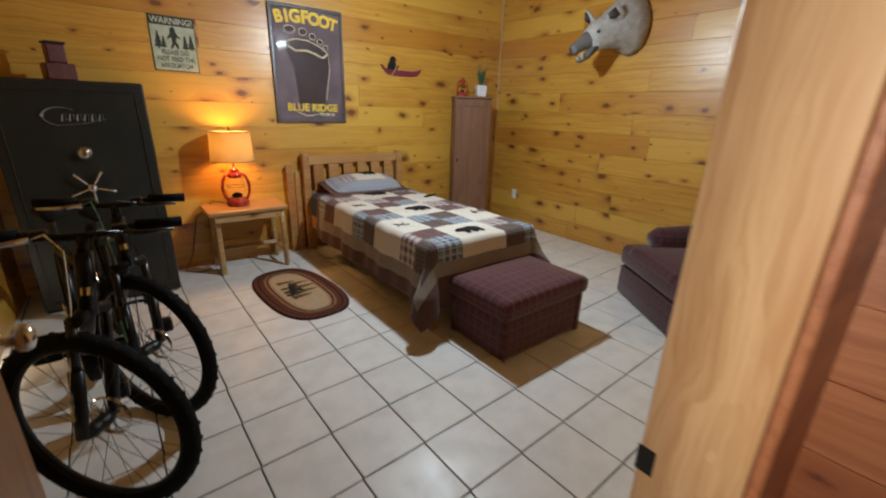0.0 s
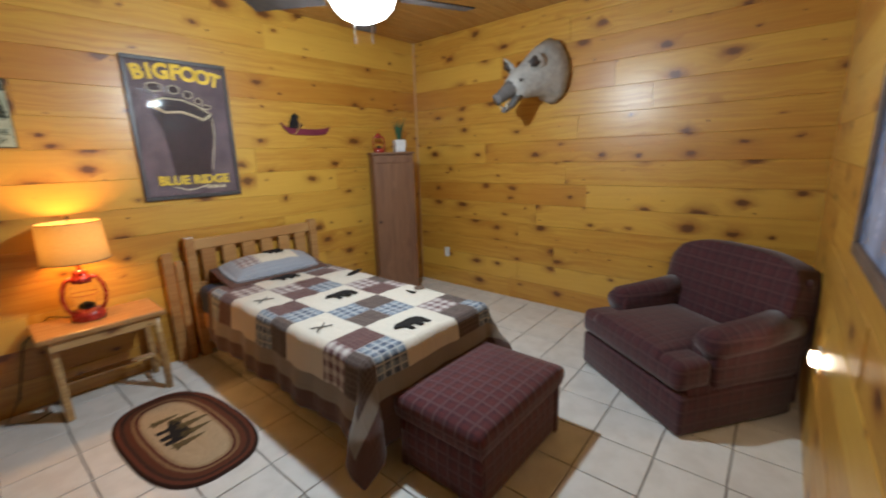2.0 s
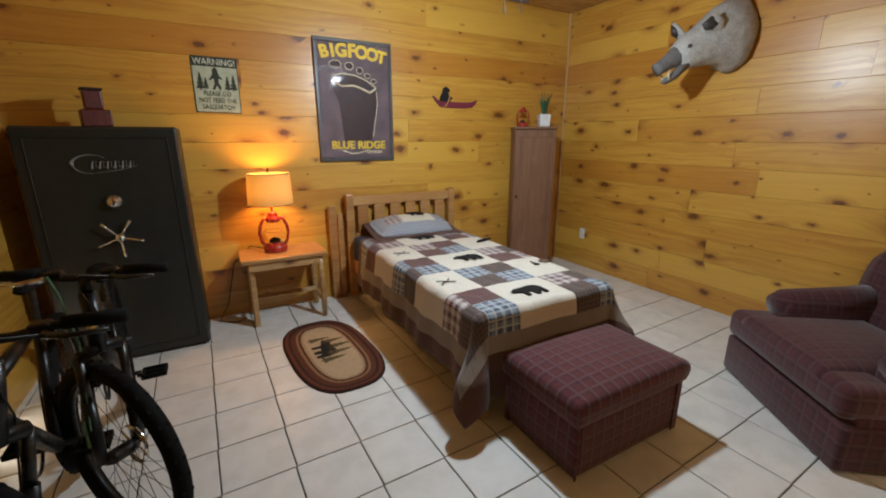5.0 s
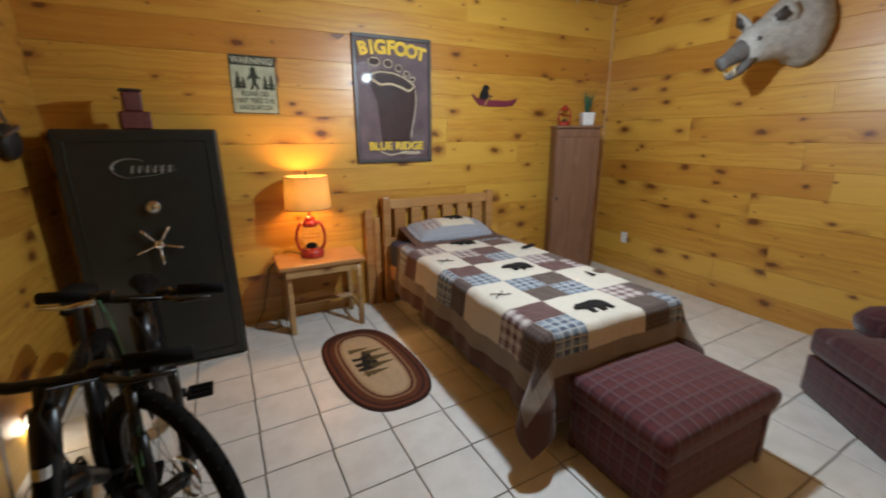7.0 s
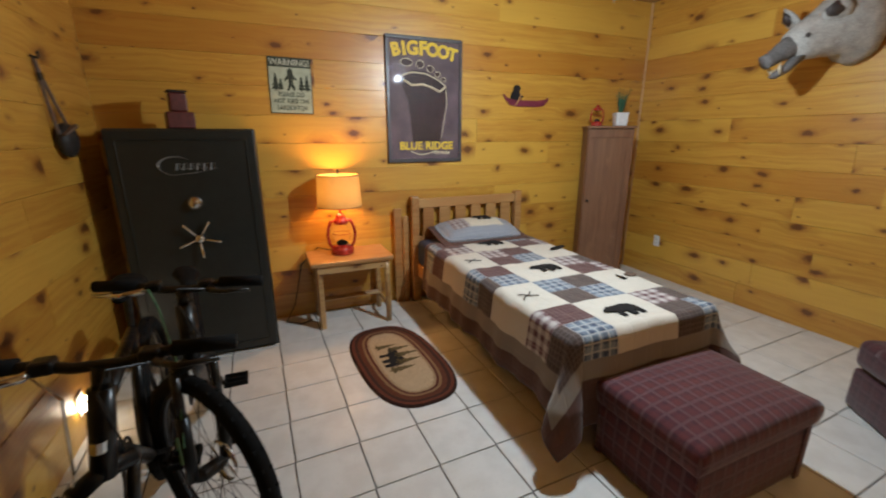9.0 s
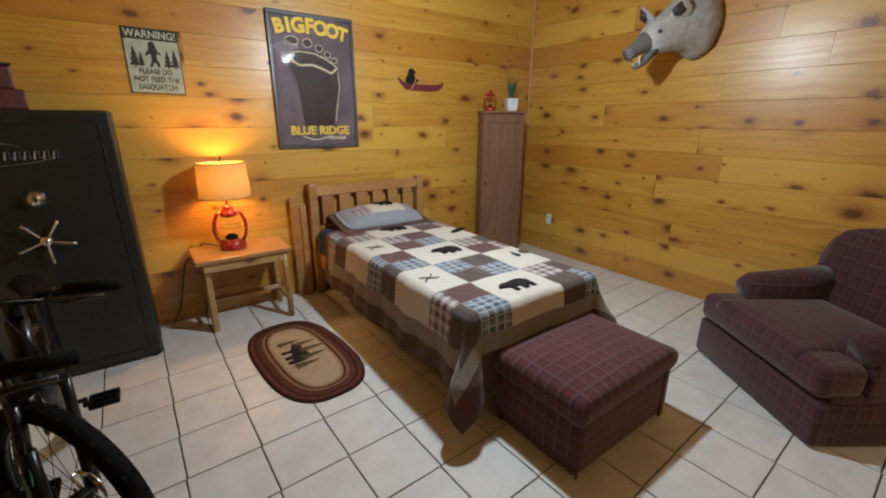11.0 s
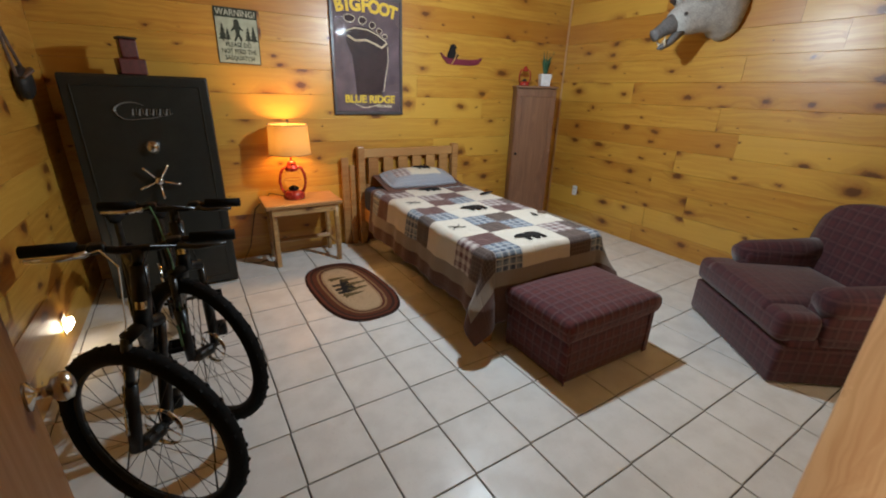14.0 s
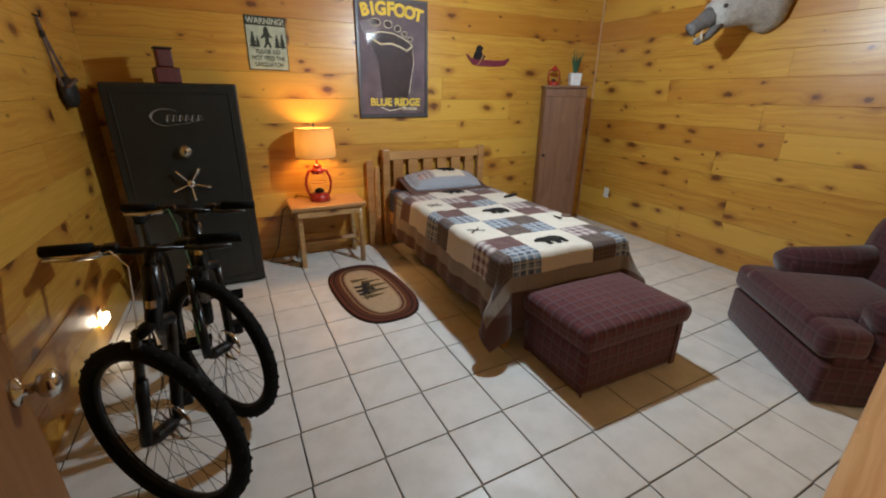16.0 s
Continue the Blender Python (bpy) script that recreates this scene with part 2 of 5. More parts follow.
PINE = pine("knotty_pine", (0.62, 0.345, 0.054), (0.49, 0.218, 0.028), (0.085, 0.023, 0.008), 0.45, 0.40)
PINE_CEIL = pine("ceiling_pine", (0.46, 0.25, 0.08), (0.34, 0.16, 0.042), (0.10, 0.035, 0.014), 0.2)
PINE_TRIM = pine("pale_pine_trim", (0.72, 0.48, 0.26), (0.50, 0.27, 0.115), (0.20, 0.075, 0.03), 0.3, 0.4, False, upright=True)
PINE_RED = pine("red_stained_pine", (0.42, 0.17, 0.075), (0.30, 0.10, 0.04), (0.10, 0.03, 0.015), 0.2, 0.45)
# door pine darkened in colour to carry the shade on the open leaf
DOORWOOD = pine("shaded_door_pine", (0.28, 0.125, 0.016), (0.20, 0.078, 0.010), (0.06, 0.02, 0.008), 0.15, 0.45, upright=True)
BEDWOOD = pine("honey_bed_wood", (0.50, 0.27, 0.10), (0.36, 0.165, 0.052), (0.12, 0.045, 0.018), 0.2, 0.4, False)
LOGWOOD = pine("nightstand_wood", (0.58, 0.37, 0.16), (0.40, 0.22, 0.08), (0.10, 0.04, 0.015), 0.25, 0.38)
CABWOOD = pine("brown_cabinet_wood", (0.25, 0.125, 0.066), (0.17, 0.078, 0.042), (0.06, 0.03, 0.02), 0.1, 0.5, False, upright=True)
TILE = tile_material()
GROUT = plain("dark_grout", (0.085, 0.075, 0.062), 0.9, 0, 0.35, 60)
SAFE = plain("safe_dark_paint", (0.014, 0.017, 0.015), 0.42, 0, 0.3, 90, 0.0, 0.3)
SAFE_LINE = plain("safe_grey_print", (0.21, 0.21, 0.20), 0.4, 0, 0.1)
CHROME = plain("chrome", (0.62, 0.62, 0.60), 0.16, 1.0, 0.1, 60, 0, 0)
BLACK = plain("black_rubber", (0.007, 0.007, 0.007), 0.75, 0, 0.35, 60, 0, 0.4, spec=0.1)
BIKE_PAINT = plain("black_bike_paint", (0.005, 0.0055, 0.006), 0.36, 0, 0.2, 40, 0.08, 0, 0.25)
DARKMETAL = plain("dark_metal", (0.045, 0.045, 0.044), 0.35, 0.9, 0.25, 60, 0, 0)
GREENPAINT = plain("green_accent_paint", (0.08, 0.22, 0.12), 0.3, 0, 0.2, 40, 0.3, 0)
BURGUNDY = plaid("burgundy_plaid_fabric", (0.125, 0.030, 0.032), (0.215, 0.125, 0.13), (0.052, 0.018, 0.027), 0.066, 0.16)
SOFA = plaid("plum_plaid_upholstery", (0.085, 0.026, 0.031), (0.14, 0.072, 0.075), (0.040, 0.016, 0.023), 0.075, 0.14)
QUILT = quilt_material()
BROWN_CLOTH = plain("brown_skirt_cloth", (0.115, 0.058, 0.045), 0.92, 0, 0.3, 200)
NAVY = plain("navy_sheet", (0.025, 0.035, 0.075), 0.9, 0, 0.3, 120)
PILLOW = plaid("pillow_stripe", (0.36, 0.38, 0.42), (0.5, 0.48, 0.46), (0.27, 0.28, 0.33), 0.03)
CREAM = plain("cream_cloth", (0.66, 0.59, 0.47), 0.92, 0, 0.12, 200)
BEARCLOTH = plain("black_applique", (0.020, 0.018, 0.018), 0.9, 0, 0.3, 200, spec=0.12)
RUG = rug_material()
RUGTREE = plain("olive_brown_yarn", (0.10, 0.075, 0.035), 0.95, 0, 0.4, 160, spec=0.1)
RED = plain("red_enamel", (0.36, 0.025, 0.018), 0.28, 0, 0.25, 40, 0.4, 0)
DARKRED = plain("dark_red_tin", (0.10, 0.018, 0.014), 0.4, 0, 0.35, 40)
IRON = plain("dark_iron", (0.03, 0.026, 0.023), 0.6, 0.4, 0.35, 60)
WHITE = plain("white_plastic", (0.75, 0.74, 0.70), 0.35, 0, 0.06, 30, 0, 0)
POT = plain("white_ceramic", (0.72, 0.73, 0.74), 0.25, 0, 0.06, 30, 0.2, 0)
LEAF = plain("dark_green_leaf", (0.03, 0.10, 0.045), 0.5, 0, 0.4, 60)
CANOE = plain("maroon_canoe_paint", (0.17, 0.022, 0.045), 0.45, 0, 0.3, 40)
HIDE = plain("grey_bristle_hide", (0.40, 0.38, 0.35), 0.95, 0, 0.35, 130, 0, 0.7)
SIGN_BG = plain("faded_sign_green", (0.42, 0.47, 0.35), 0.45, 0, 0.18, 18)
SIGN_DK = plain("sign_dark_print", (0.045, 0.055, 0.042), 0.5, 0, 0.3, 60, spec=0.12)
SIGN_LT = plain("sign_pale_print", (0.55, 0.58, 0.46), 0.5, 0, 0.1)
POSTER_BG = plain("poster_purple_brown", (0.085, 0.056, 0.060), 0.5, 0, 0.35, 6, spec=0.12)
POSTER_DK = plain("poster_dark_foot", (0.030, 0.015, 0.014), 0.5, 0, 0.3, 12, spec=0.12)
POSTER_LT = plain("poster_cream_line", (0.55, 0.46, 0.30), 0.5, 0, 0.15)
YELLOW = plain("poster_yellow", (0.55, 0.36, 0.035), 0.5, 0, 0.15, spec=0.12)
FRAMEGREY = plain("grey_poster_frame", (0.06, 0.056, 0.056), 0.4, 0, 0.3, 40)
FRAMEBROWN = plain("weathered_brown_frame", (0.13, 0.085, 0.062), 0.6, 0, 0.35, 30)
# picture face: the blue is the glazing's reflection put into the base colour
REFLECT_PRINT = plain("print_blue_reflection", (0.27, 0.37, 0.58), 0.2, 0, 0.5, 5, 0.3, 0)
FLAGRED = plain("faded_red_stripe", (0.22, 0.045, 0.04), 0.7, 0, 0.25, 30)
FLAGPALE = plain("faded_pale_stripe", (0.45, 0.38, 0.28), 0.7, 0, 0.2, 30)
TREEGREEN = plain("green_tin", (0.085, 0.11, 0.065), 0.5, 0.3, 0.4, 30)
TUSK = plain("ivory", (0.62, 0.55, 0.42), 0.4, 0, 0.15)
MUZZLE = plain("grey_muzzle_hide", (0.15, 0.14, 0.135), 0.85, 0, 0.35, 90, 0, 0.6)
SNOUT = plain("dark_snout_skin", (0.045, 0.035, 0.033), 0.5, 0, 0.3)
BLADE = plain("dark_fan_blade", (0.018, 0.014, 0.013), 0.5, 0, 0.3, 20)


def glass_material(name, tint=(1, 1, 1)):
    k = Nodes(name)
    k.p.inputs["Transmission Weight"].default_value = 1.0
    k.p.inputs["IOR"].default_value = 1.1
    return k.done(tint, 0.03)


def glow(name, color, strength):
    k = Nodes(name)
    k.p.inputs["Emission Color"].default_value = (*color, 1)
    k.p.inputs["Emission Strength"].default_value = strength
    return k.done((0.8, 0.8, 0.8), 0.4)


def shade_material():
    k = Nodes("linen_shade")
    weave = k.noise(k.vec("MULTIPLY", k.obj(), (1, 1, 3)), 120, 2)
    col = k.mix(k.ramp(weave, 0.3, 0.7), (0.52, 0.38, 0.16), (0.43, 0.30, 0.12))
    dif = k.n("ShaderNodeBsdfDiffuse", Color=col)
    tra = k.n("ShaderNodeBsdfTranslucent", Color=col)
    mix = k.n("ShaderNodeMixShader", Fac=0.125)
    k.put(mix.inputs[1], dif.outputs[0])
    k.put(mix.inputs[2], tra.outputs[0])
    k.put(k.t.nodes["Material Output"].inputs[0], mix.outputs[0])
    return k.m


GLASS = glass_material("clear_glass")
BOWL = glow("lit_white_bowl", (0.85, 0.93, 1.0), 9.0)
NIGHT = glow("lit_night_light", (1.0, 0.86, 0.66), 26.0)
SHADE = shade_material()


# ---- mesh helpers
def mesh_ob(name, bm, mat, parent=None, m=None, smooth=False):
    me = bpy.data.meshes.new(name)
    bm.normal_update()
    bm.to_mesh(me)
    bm.free()
    for a in (mat if isinstance(mat, (list, tuple)) else [mat]):
        me.materials.append(a)
    if smooth:
        for p in me.polygons:
            p.use_smooth = True
    ob = new(name, me)
    if parent:
        ob.parent = parent
    if m is not None:
        ob.matrix_basis = m
    return ob


def part(name, bm, mat, parent, label="", smooth=False, m=None):
    ob = mesh_ob(name, bm, mat, parent, m, smooth)
    return tagged(ob, label) if label else ob


def thing(name, label, category, m=None, group="", kind=""):
    ob = new(name)
    ob.empty_display_size = 0.05
    if m is not None:
        ob.matrix_basis = m
    return tagged(ob, label, category, group, kind)


def box(a, b, bevel=0.004, seg=1, bm=None, m=None):
    """A box from corner a to corner b with rounded edges."""
    bm = bm or bmesh.new()
    size = [abs(q - p) for p, q in zip(a, b)]
    mid = [(p + q) / 2 for p, q in zip(a, b)]
    mat = (m or Matrix()) @ Matrix.Translation(mid) @ Matrix.Diagonal((*size, 1))
    g = bmesh.ops.create_cube(bm, size=1, matrix=mat)
    if bevel:
        es = list({e for v in g["verts"] for e in v.link_edges})
        bmesh.ops.bevel(bm, geom=es, offset=min(bevel, min(size) * 0.45), segments=seg, profile=0.5, affect="EDGES")
    return bm


def tube(points, radii, sides=10, bm=None, closed=False, flat=1.0):
    """A round bar through the points; radii one number or one a point."""
    bm = bm or bmesh.new()
    pts = [Vector(p) for p in points]
    n = len(pts)
    rad = radii if isinstance(radii, (list, tuple)) else [radii] * n
    rings, up = [], Vector((0.13, 0.21, 1)).normalized()
    for i, p in enumerate(pts):
        a = pts[(i - 1) % n] if (i or closed) else p
        b = pts[(i + 1) % n] if (i < n - 1 or closed) else p
        d = (b - a).normalized()
        if abs(d.dot(up)) > 0.98:
            up = Vector((1, 0.1, 0)).normalized()
        s = d.cross(up).normalized()
        w = s.cross(d)
        rings.append([bm.verts.new(p + rad[i] * (s * math.cos(t) + w * math.sin(t) * flat)) for t in (2 * math.pi * j / sides for j in range(sides))])
    for i in range(n if closed else n - 1):
        r, q = rings[i], rings[(i + 1) % n]
        for j in range(sides):
            bm.faces.new((r[j], r[(j + 1) % sides], q[(j + 1) % sides], q[j]))
    if not closed:
        bm.faces.new(rings[0][::-1])
        bm.faces.new(rings[-1])
    return bm


def lathe(profile, sides=32, bm=None, centre=(0, 0, 0), cap=True):
    """A turned form from (radius, height) pairs."""
    bm = bm or bmesh.new()
    c = Vector(centre)
    rings = [[bm.verts.new(c + Vector((r * math.cos(t), r * math.sin(t), z))) for t in (2 * math.pi * j / sides for j in range(sides))] for r, z in profile]
    for r, q in zip(rings, rings[1:]):
        for j in range(sides):
            bm.faces.new((r[j], r[(j + 1) % sides], q[(j + 1) % sides], q[j]))
    if cap:
        bm.faces.new(rings[0][::-1])
        bm.faces.new(rings[-1])
    return bm


def outline(points, depth, bm=None):
    """A flat plate in the local xz plane, its face towards -y, from an outline."""
    bm = bm or bmesh.new()
    f = bm.faces.new([bm.verts.new((x, 0, z)) for x, z in points])
    r = bmesh.ops.extrude_face_region(bm, geom=[f])
    for v in r["geom"]:
        if isinstance(v, bmesh.types.BMVert):
            v.co.y -= depth
    bmesh.ops.recalc_face_normals(bm, faces=bm.faces)
    return bm


def oval(cx, cz, rx, rz, n=24, turn=0.0):
    c, s = math.cos(turn), math.sin(turn)
    return [(cx + rx * math.cos(t) * c - rz * math.sin(t) * s, cz + rx * math.cos(t) * s + rz * math.sin(t) * c) for t in (2 * math.pi * i / n for i in range(n))]


def lettering(text, size, m, mat, parent, label, squeeze=1.0, name="lettering", bold=0.012):
    """Raised letters in the built-in font, standing in the local xz plane, centred."""
    cu = bpy.data.curves.new(name, "FONT")
    cu.body, cu.size, cu.align_x, cu.extrude, cu.offset = text, size, "CENTER", 0.0012, size * bold
    cu.resolution_u = 3
    tmp = bpy.data.objects.new(name + "_tmp", cu)
    scene.collection.objects.link(tmp)
    bpy.context.view_layer.update()
    me = bpy.data.meshes.new_from_object(tmp.evaluated_get(bpy.context.evaluated_depsgraph_get()))
    bpy.data.objects.remove(tmp)
    me.transform(pose(0, 0, 0, 90) @ Matrix.Diagonal((squeeze, 1, 1, 1)))
    me.materials.clear()
    me.materials.append(mat)
    ob = new(name, me)
    ob.parent, ob.matrix_basis = parent, m
    return tagged(ob, label)


BEAR = [(-0.5, 0.10), (-0.46, 0.22), (-0.36, 0.28), (-0.30, 0.36), (-0.2, 0.34), (0.0, 0.36), (0.22, 0.40), (0.42, 0.32), (0.5, 0.14), (0.5, -0.1), (0.47, -0.36), (0.33, -0.36), (0.33, -0.2), (0.26, -0.12), (0.22, -0.36), (0.08, -0.36), (0.06, -0.08), (-0.08, -0.06), (-0.1, -0.34), (-0.24, -0.34), (-0.22, -0.04), (-0.34, 0.06)]
PINETREE = [(0, 0.5), (0.10, 0.28), (0.05, 0.28), (0.17, 0.06), (0.09, 0.06), (0.24, -0.18), (0.12, -0.18), (0.3, -0.4), (0.04, -0.4), (0.04, -0.5), (-0.04, -0.5), (-0.04, -0.4), (-0.3, -0.4), (-0.12, -0.18), (-0.24, -0.18), (-0.09, 0.06), (-0.17, 0.06), (-0.05, 0.28), (-0.10, 0.28)]


# ---- structure
X0, X1, Y0, Y1, ZC = -0.52, 4.27, 0.55, 4.30, 2.78
JX, JY = 1.09, 0.50            # room-side corner of the door jamb
ANG = math.degrees(math.atan2(0.60 - JY, X1 - JX))

floor = tagged(mesh_ob("floor", box((-1.3, -1.9, -0.15), (X1 + 0.2, Y1 + 0.2, -0.007), 0), GROUT), "pale glazed square floor tiles with dark grout", "floor", kind="structure")
ceiling = bmesh.new()
for i in range(32):
    y = -1.9 + i * 0.203
    box((-1.3, y, ZC), (X1 + 0.12, y + 0.2, ZC + 0.02), 0.004, 1, ceiling)
box((-1.3, -1.9, ZC + 0.02), (X1 + 0.2, Y1 + 0.2, ZC + 0.1), 0, 1, ceiling)
tagged(mesh_ob("ceiling", ceiling, PINE_CEIL), "varnished knotty pine board ceiling", "ceiling", kind="structure")


def wall(name, a, b, z0, z1, label, mat=PINE, core=0.10, seed=3):
    """A wall along local x from a to b, panelled with grooved boards that face its local -y."""
    d = Vector((b[0] - a[0], b[1] - a[1], 0))
    length, turn = d.length, math.degrees(math.atan2(d.y, d.x))
    base = mesh_ob(name, box((0, 0.02, z0), (length, 0.02 + core, z1), 0), mat, None, pose(a[0], a[1], 0, 0, 0, turn))
    tagged(base, label, "wall", kind="structure")
    rng = random.Random(seed)
    pitch, z = 0.2035, z0
    shared = {}
    while z < z1 - 0.01:
        h = min(pitch, z1 - z)
        cuts = [0.0]
        if length > 2.4:
            cuts.append(round(rng.uniform(0.25, 0.75) * length, 1))
        cuts.append(length)
        for p, q in zip(cuts, cuts[1:]):
            key = (round(q - p, 2), round(h, 3))
            if key not in shared:
                w, hh, g = (q - p), h, 0.0018
                bm = bmesh.new()
                prof = [(0.02, 0.0), (g, 0.0), (0, g), (0, hh - g - 0.0006), (g, hh - 0.0006), (0.02, hh - 0.0006)]
                ends = [[bm.verts.new((x, y, zz)) for y, zz in prof] for x in (-w / 2 + 0.0007, w / 2 - 0.0007)]
                for j in range(len(prof)):
                    k = (j + 1) % len(prof)
                    bm.faces.new((ends[0][j], ends[1][j], ends[1][k], ends[0][k]))
                bm.faces.new(ends[0])
                bm.faces.new(ends[1][::-1])
                bmesh.ops.recalc_face_normals(bm, faces=bm.faces)
                me = bpy.data.meshes.new("plank")
                bm.to_mesh(me)
                bm.free()
                me.materials.append(mat)
                shared[key] = me
            ob = new("plank", shared[key])
            ob.parent = base
            ob.location = ((p + q) / 2, 0, z)
            ob.rotation_euler = (radians(rng.uniform(0.0, 0.7)), 0, radians(rng.uniform(-0.08, 0.08)))
        z += pitch
    return base


def build_walls():
    wall("wall_north", (X0, Y1), (X1, Y1), 0, ZC, "honey varnished knotty pine board wall behind the bed", seed=5)
    wall("wall_east", (X1, Y1 + 0.1), (X1, 0.45), 0, ZC, "honey varnished knotty pine board wall", seed=8)
    wall("wall_west", (X0, 0.38), (X0, Y1 + 0.1), 0, ZC, "honey varnished knotty pine board wall behind the bicycles", seed=12)
    wall("wall_south", (X1 + 0.1, JY + (X1 + 0.1 - JX) * math.tan(radians(ANG))), (JX + 0.02, JY), 0, ZC, "knotty pine board wall beside the doorway", seed=21, core=0.175)
    wall("wall_south_left", (0.10, JY), (X0 - 0.1, JY), 0, ZC, "short knotty pine board wall beside the doorway", seed=31, core=0.175)
    wall("wall_south_over_door", (JX, JY), (0.10, JY), 2.06, ZC, "knotty pine boards over the doorway", seed=41, core=0.175)
    wall("wall_hall_south", (2.6, -1.7), (-1.2, -1.7), 0, ZC, "red stained hall board wall", PINE_RED, seed=51)
    wall("wall_hall_west", (-1.1, -1.8), (-1.1, 0.5), 0, ZC, "red stained hall board wall", PINE_RED, seed=52)
    wall("wall_hall_east", (1.50, 0.2755), (1.50, -1.8), 0, ZC, "red stained hall board wall", PINE_RED, seed=53)


# door frame: jambs, head and casing on the hall side
door_trim = tagged(new("trim_doorway"), "pale unfinished pine door frame", "door frame", kind="structure")
part("jamb", box((JX, 0.30, 0), (JX + 0.02, JY + 0.002, 2.06), 0.003), PINE_TRIM, door_trim, m=None)
part("jamb", box((0.08, 0.275, 0), (0.10, JY + 0.002, 2.06), 0.003), PINE_TRIM, door_trim)
part("head", box((0.10, 0.275, 2.04), (JX, JY + 0.002, 2.06), 0.003), PINE_TRIM, door_trim)
part("casing", box((JX + 0.008, 0.276, 0), (JX + 0.43, 0.299, 2.13), 0.004), PINE_RED, door_trim, "red stained casing board")
part("casing", box((-0.01, 0.25, 0), (0.092, 0.274, 2.13), 0.004), PINE_RED, door_trim)
part("strike_plate", box((JX - 0.003, JY - 0.035, 0.60), (JX + 0.001, JY + 0.006, 0.67), 0.001), DARKMETAL, door_trim, "small dark metal strike plate")

trim = mesh_ob("trim_corner", box((X1 - 0.020, Y1 - 0.020, 0.0), (X1 - 0.001, Y1 - 0.001, ZC), 0.008, 2), PINE_TRIM)
tagged(trim, "pale pine corner moulding between the board walls", "trim", kind="structure")

# the open door
door = thing("door_1", "open pine door with a round brass knob, swung into the room", "door", pose(0.098, 0.50, 0, 0, 0, 100.5), kind="structure")
part("leaf", box((0.0, 0.0, 0.012), (0.79, 0.035, 2.03), 0.003), DOORWOOD, door)
knob = part("knob", lathe([(0.026, 0), (0.026, 0.006), (0.010, 0.012), (0.010, 0.03), (0.022, 0.036), (0.028, 0.048), (0.024, 0.06), (0.01, 0.066)], 20), CHROME, door, "worn metal knob", True, pose(0.73, 0.0, 0.97, 90))
part("knob", lathe([(0.026, 0), (0.026, 0.006), (0.010, 0.012), (0.010, 0.03), (0.022, 0.036), (0.028, 0.048), (0.024, 0.06), (0.01, 0.066)], 20), CHROME, door, "worn metal knob", True, pose(0.73, 0.035, 0.97, -90))


# ---- ceiling fan
fan = thing("ceiling_fan", "dark-bladed ceiling fan with a lit white glass bowl and pull chains", "ceiling fan", pose(*FAN))
part("down_rod", tube([(0, 0, 0.25), (0, 0, ZC - FAN.z)], 0.014), IRON, fan)
part("canopy", lathe([(0.02, 0.42), (0.055, 0.45), (0.07, 0.50), (0.07, ZC - FAN.z)], 24), IRON, fan, "", True)
part("motor", lathe([(0.05, 0.06), (0.11, 0.08), (0.125, 0.13), (0.125, 0.19), (0.09, 0.24), (0.03, 0.27)], 32), IRON, fan, "", True)
part("fitter", lathe([(0.15, 0.026), (0.155, 0.04), (0.08, 0.06), (0.05, 0.07)], 32), IRON, fan, "", True)
part("bowl", lathe([(0.006, -0.10), (0.055, -0.094), (0.11, -0.07), (0.15, -0.03), (0.168, 0.015), (0.15, 0.028)], 40), BOWL, fan, "lit white glass bowl", True)
for i in range(5):
    a = pose(0, 0, 0, 0, 0, 72 * i - 22)
    arm = part("blade_iron", tube([(0.10, 0, 0.12), (0.18, 0, 0.075), (0.235, 0, 0.04)], 0.012, 8), IRON, fan, m=a)
    part("blade", box((0.215, -0.062, 0.028), (0.62, 0.062, 0.036), 0.003, 1), BLADE, fan, "dark wooden blade", m=a @ pose(0, 0, 0, 10))
for k in (-0.045, 0.035):
    x, y = -0.128 + 0.77 * k, -0.154 - 0.64 * k
    ch = part("pull_chain", tube([(x * 0.7, y * 0.7, 0.045), (x, y, 0.02), (x, y, -0.23)], 0.0032, 6), WHITE, fan)
    part("chain_bob", lathe([(0.003, 0.024), (0.006, 0.012), (0.006, 0.0), (0.003, -0.008)], 10), WHITE, ch, m=pose(x, y, -0.24))


# ---- safe
safe = thing("gun_safe", "tall dark green-black steel safe with a five-spoke handle", "safe", pose(0.027, 3.81, 0))
part("body", box((-0.40, 0.03, 0), (0.40, 0.47, 1.525), 0.012, 2), SAFE, safe)
sd = part("door", box((-0.395, 0.0, 0.02), (0.395, 0.028, 1.515), 0.008, 2), SAFE, safe)
for a, b in (((-0.34, 0.0, 1.455), (0.34, 0.0, 1.462)), ((-0.34, 0, 0.075), (0.34, 0, 0.082)), ((-0.345, 0, 0.075), (-0.338, 0, 1.462)), ((0.338, 0, 0.075), (0.345, 0, 1.462))):
    part("panel_moulding", box((a[0], -0.006, a[2]), (b[0], 0.001, b[2]), 0.002), SAFE, sd)
dial = part("dial", lathe([(0.045, 0), (0.045, 0.012), (0.034, 0.016), (0.03, 0.035), (0.012, 0.04)], 28), CHROME, sd, "round combination dial", True, pose(0.01, 0.0, 1.075, 90))
hub = part("spoke_handle", lathe([(0.03, 0), (0.03, 0.03), (0.022, 0.045), (0.008, 0.05)], 20), CHROME, sd, "chrome five-spoke handle", True, pose(0.01, 0, 0.85, 90))
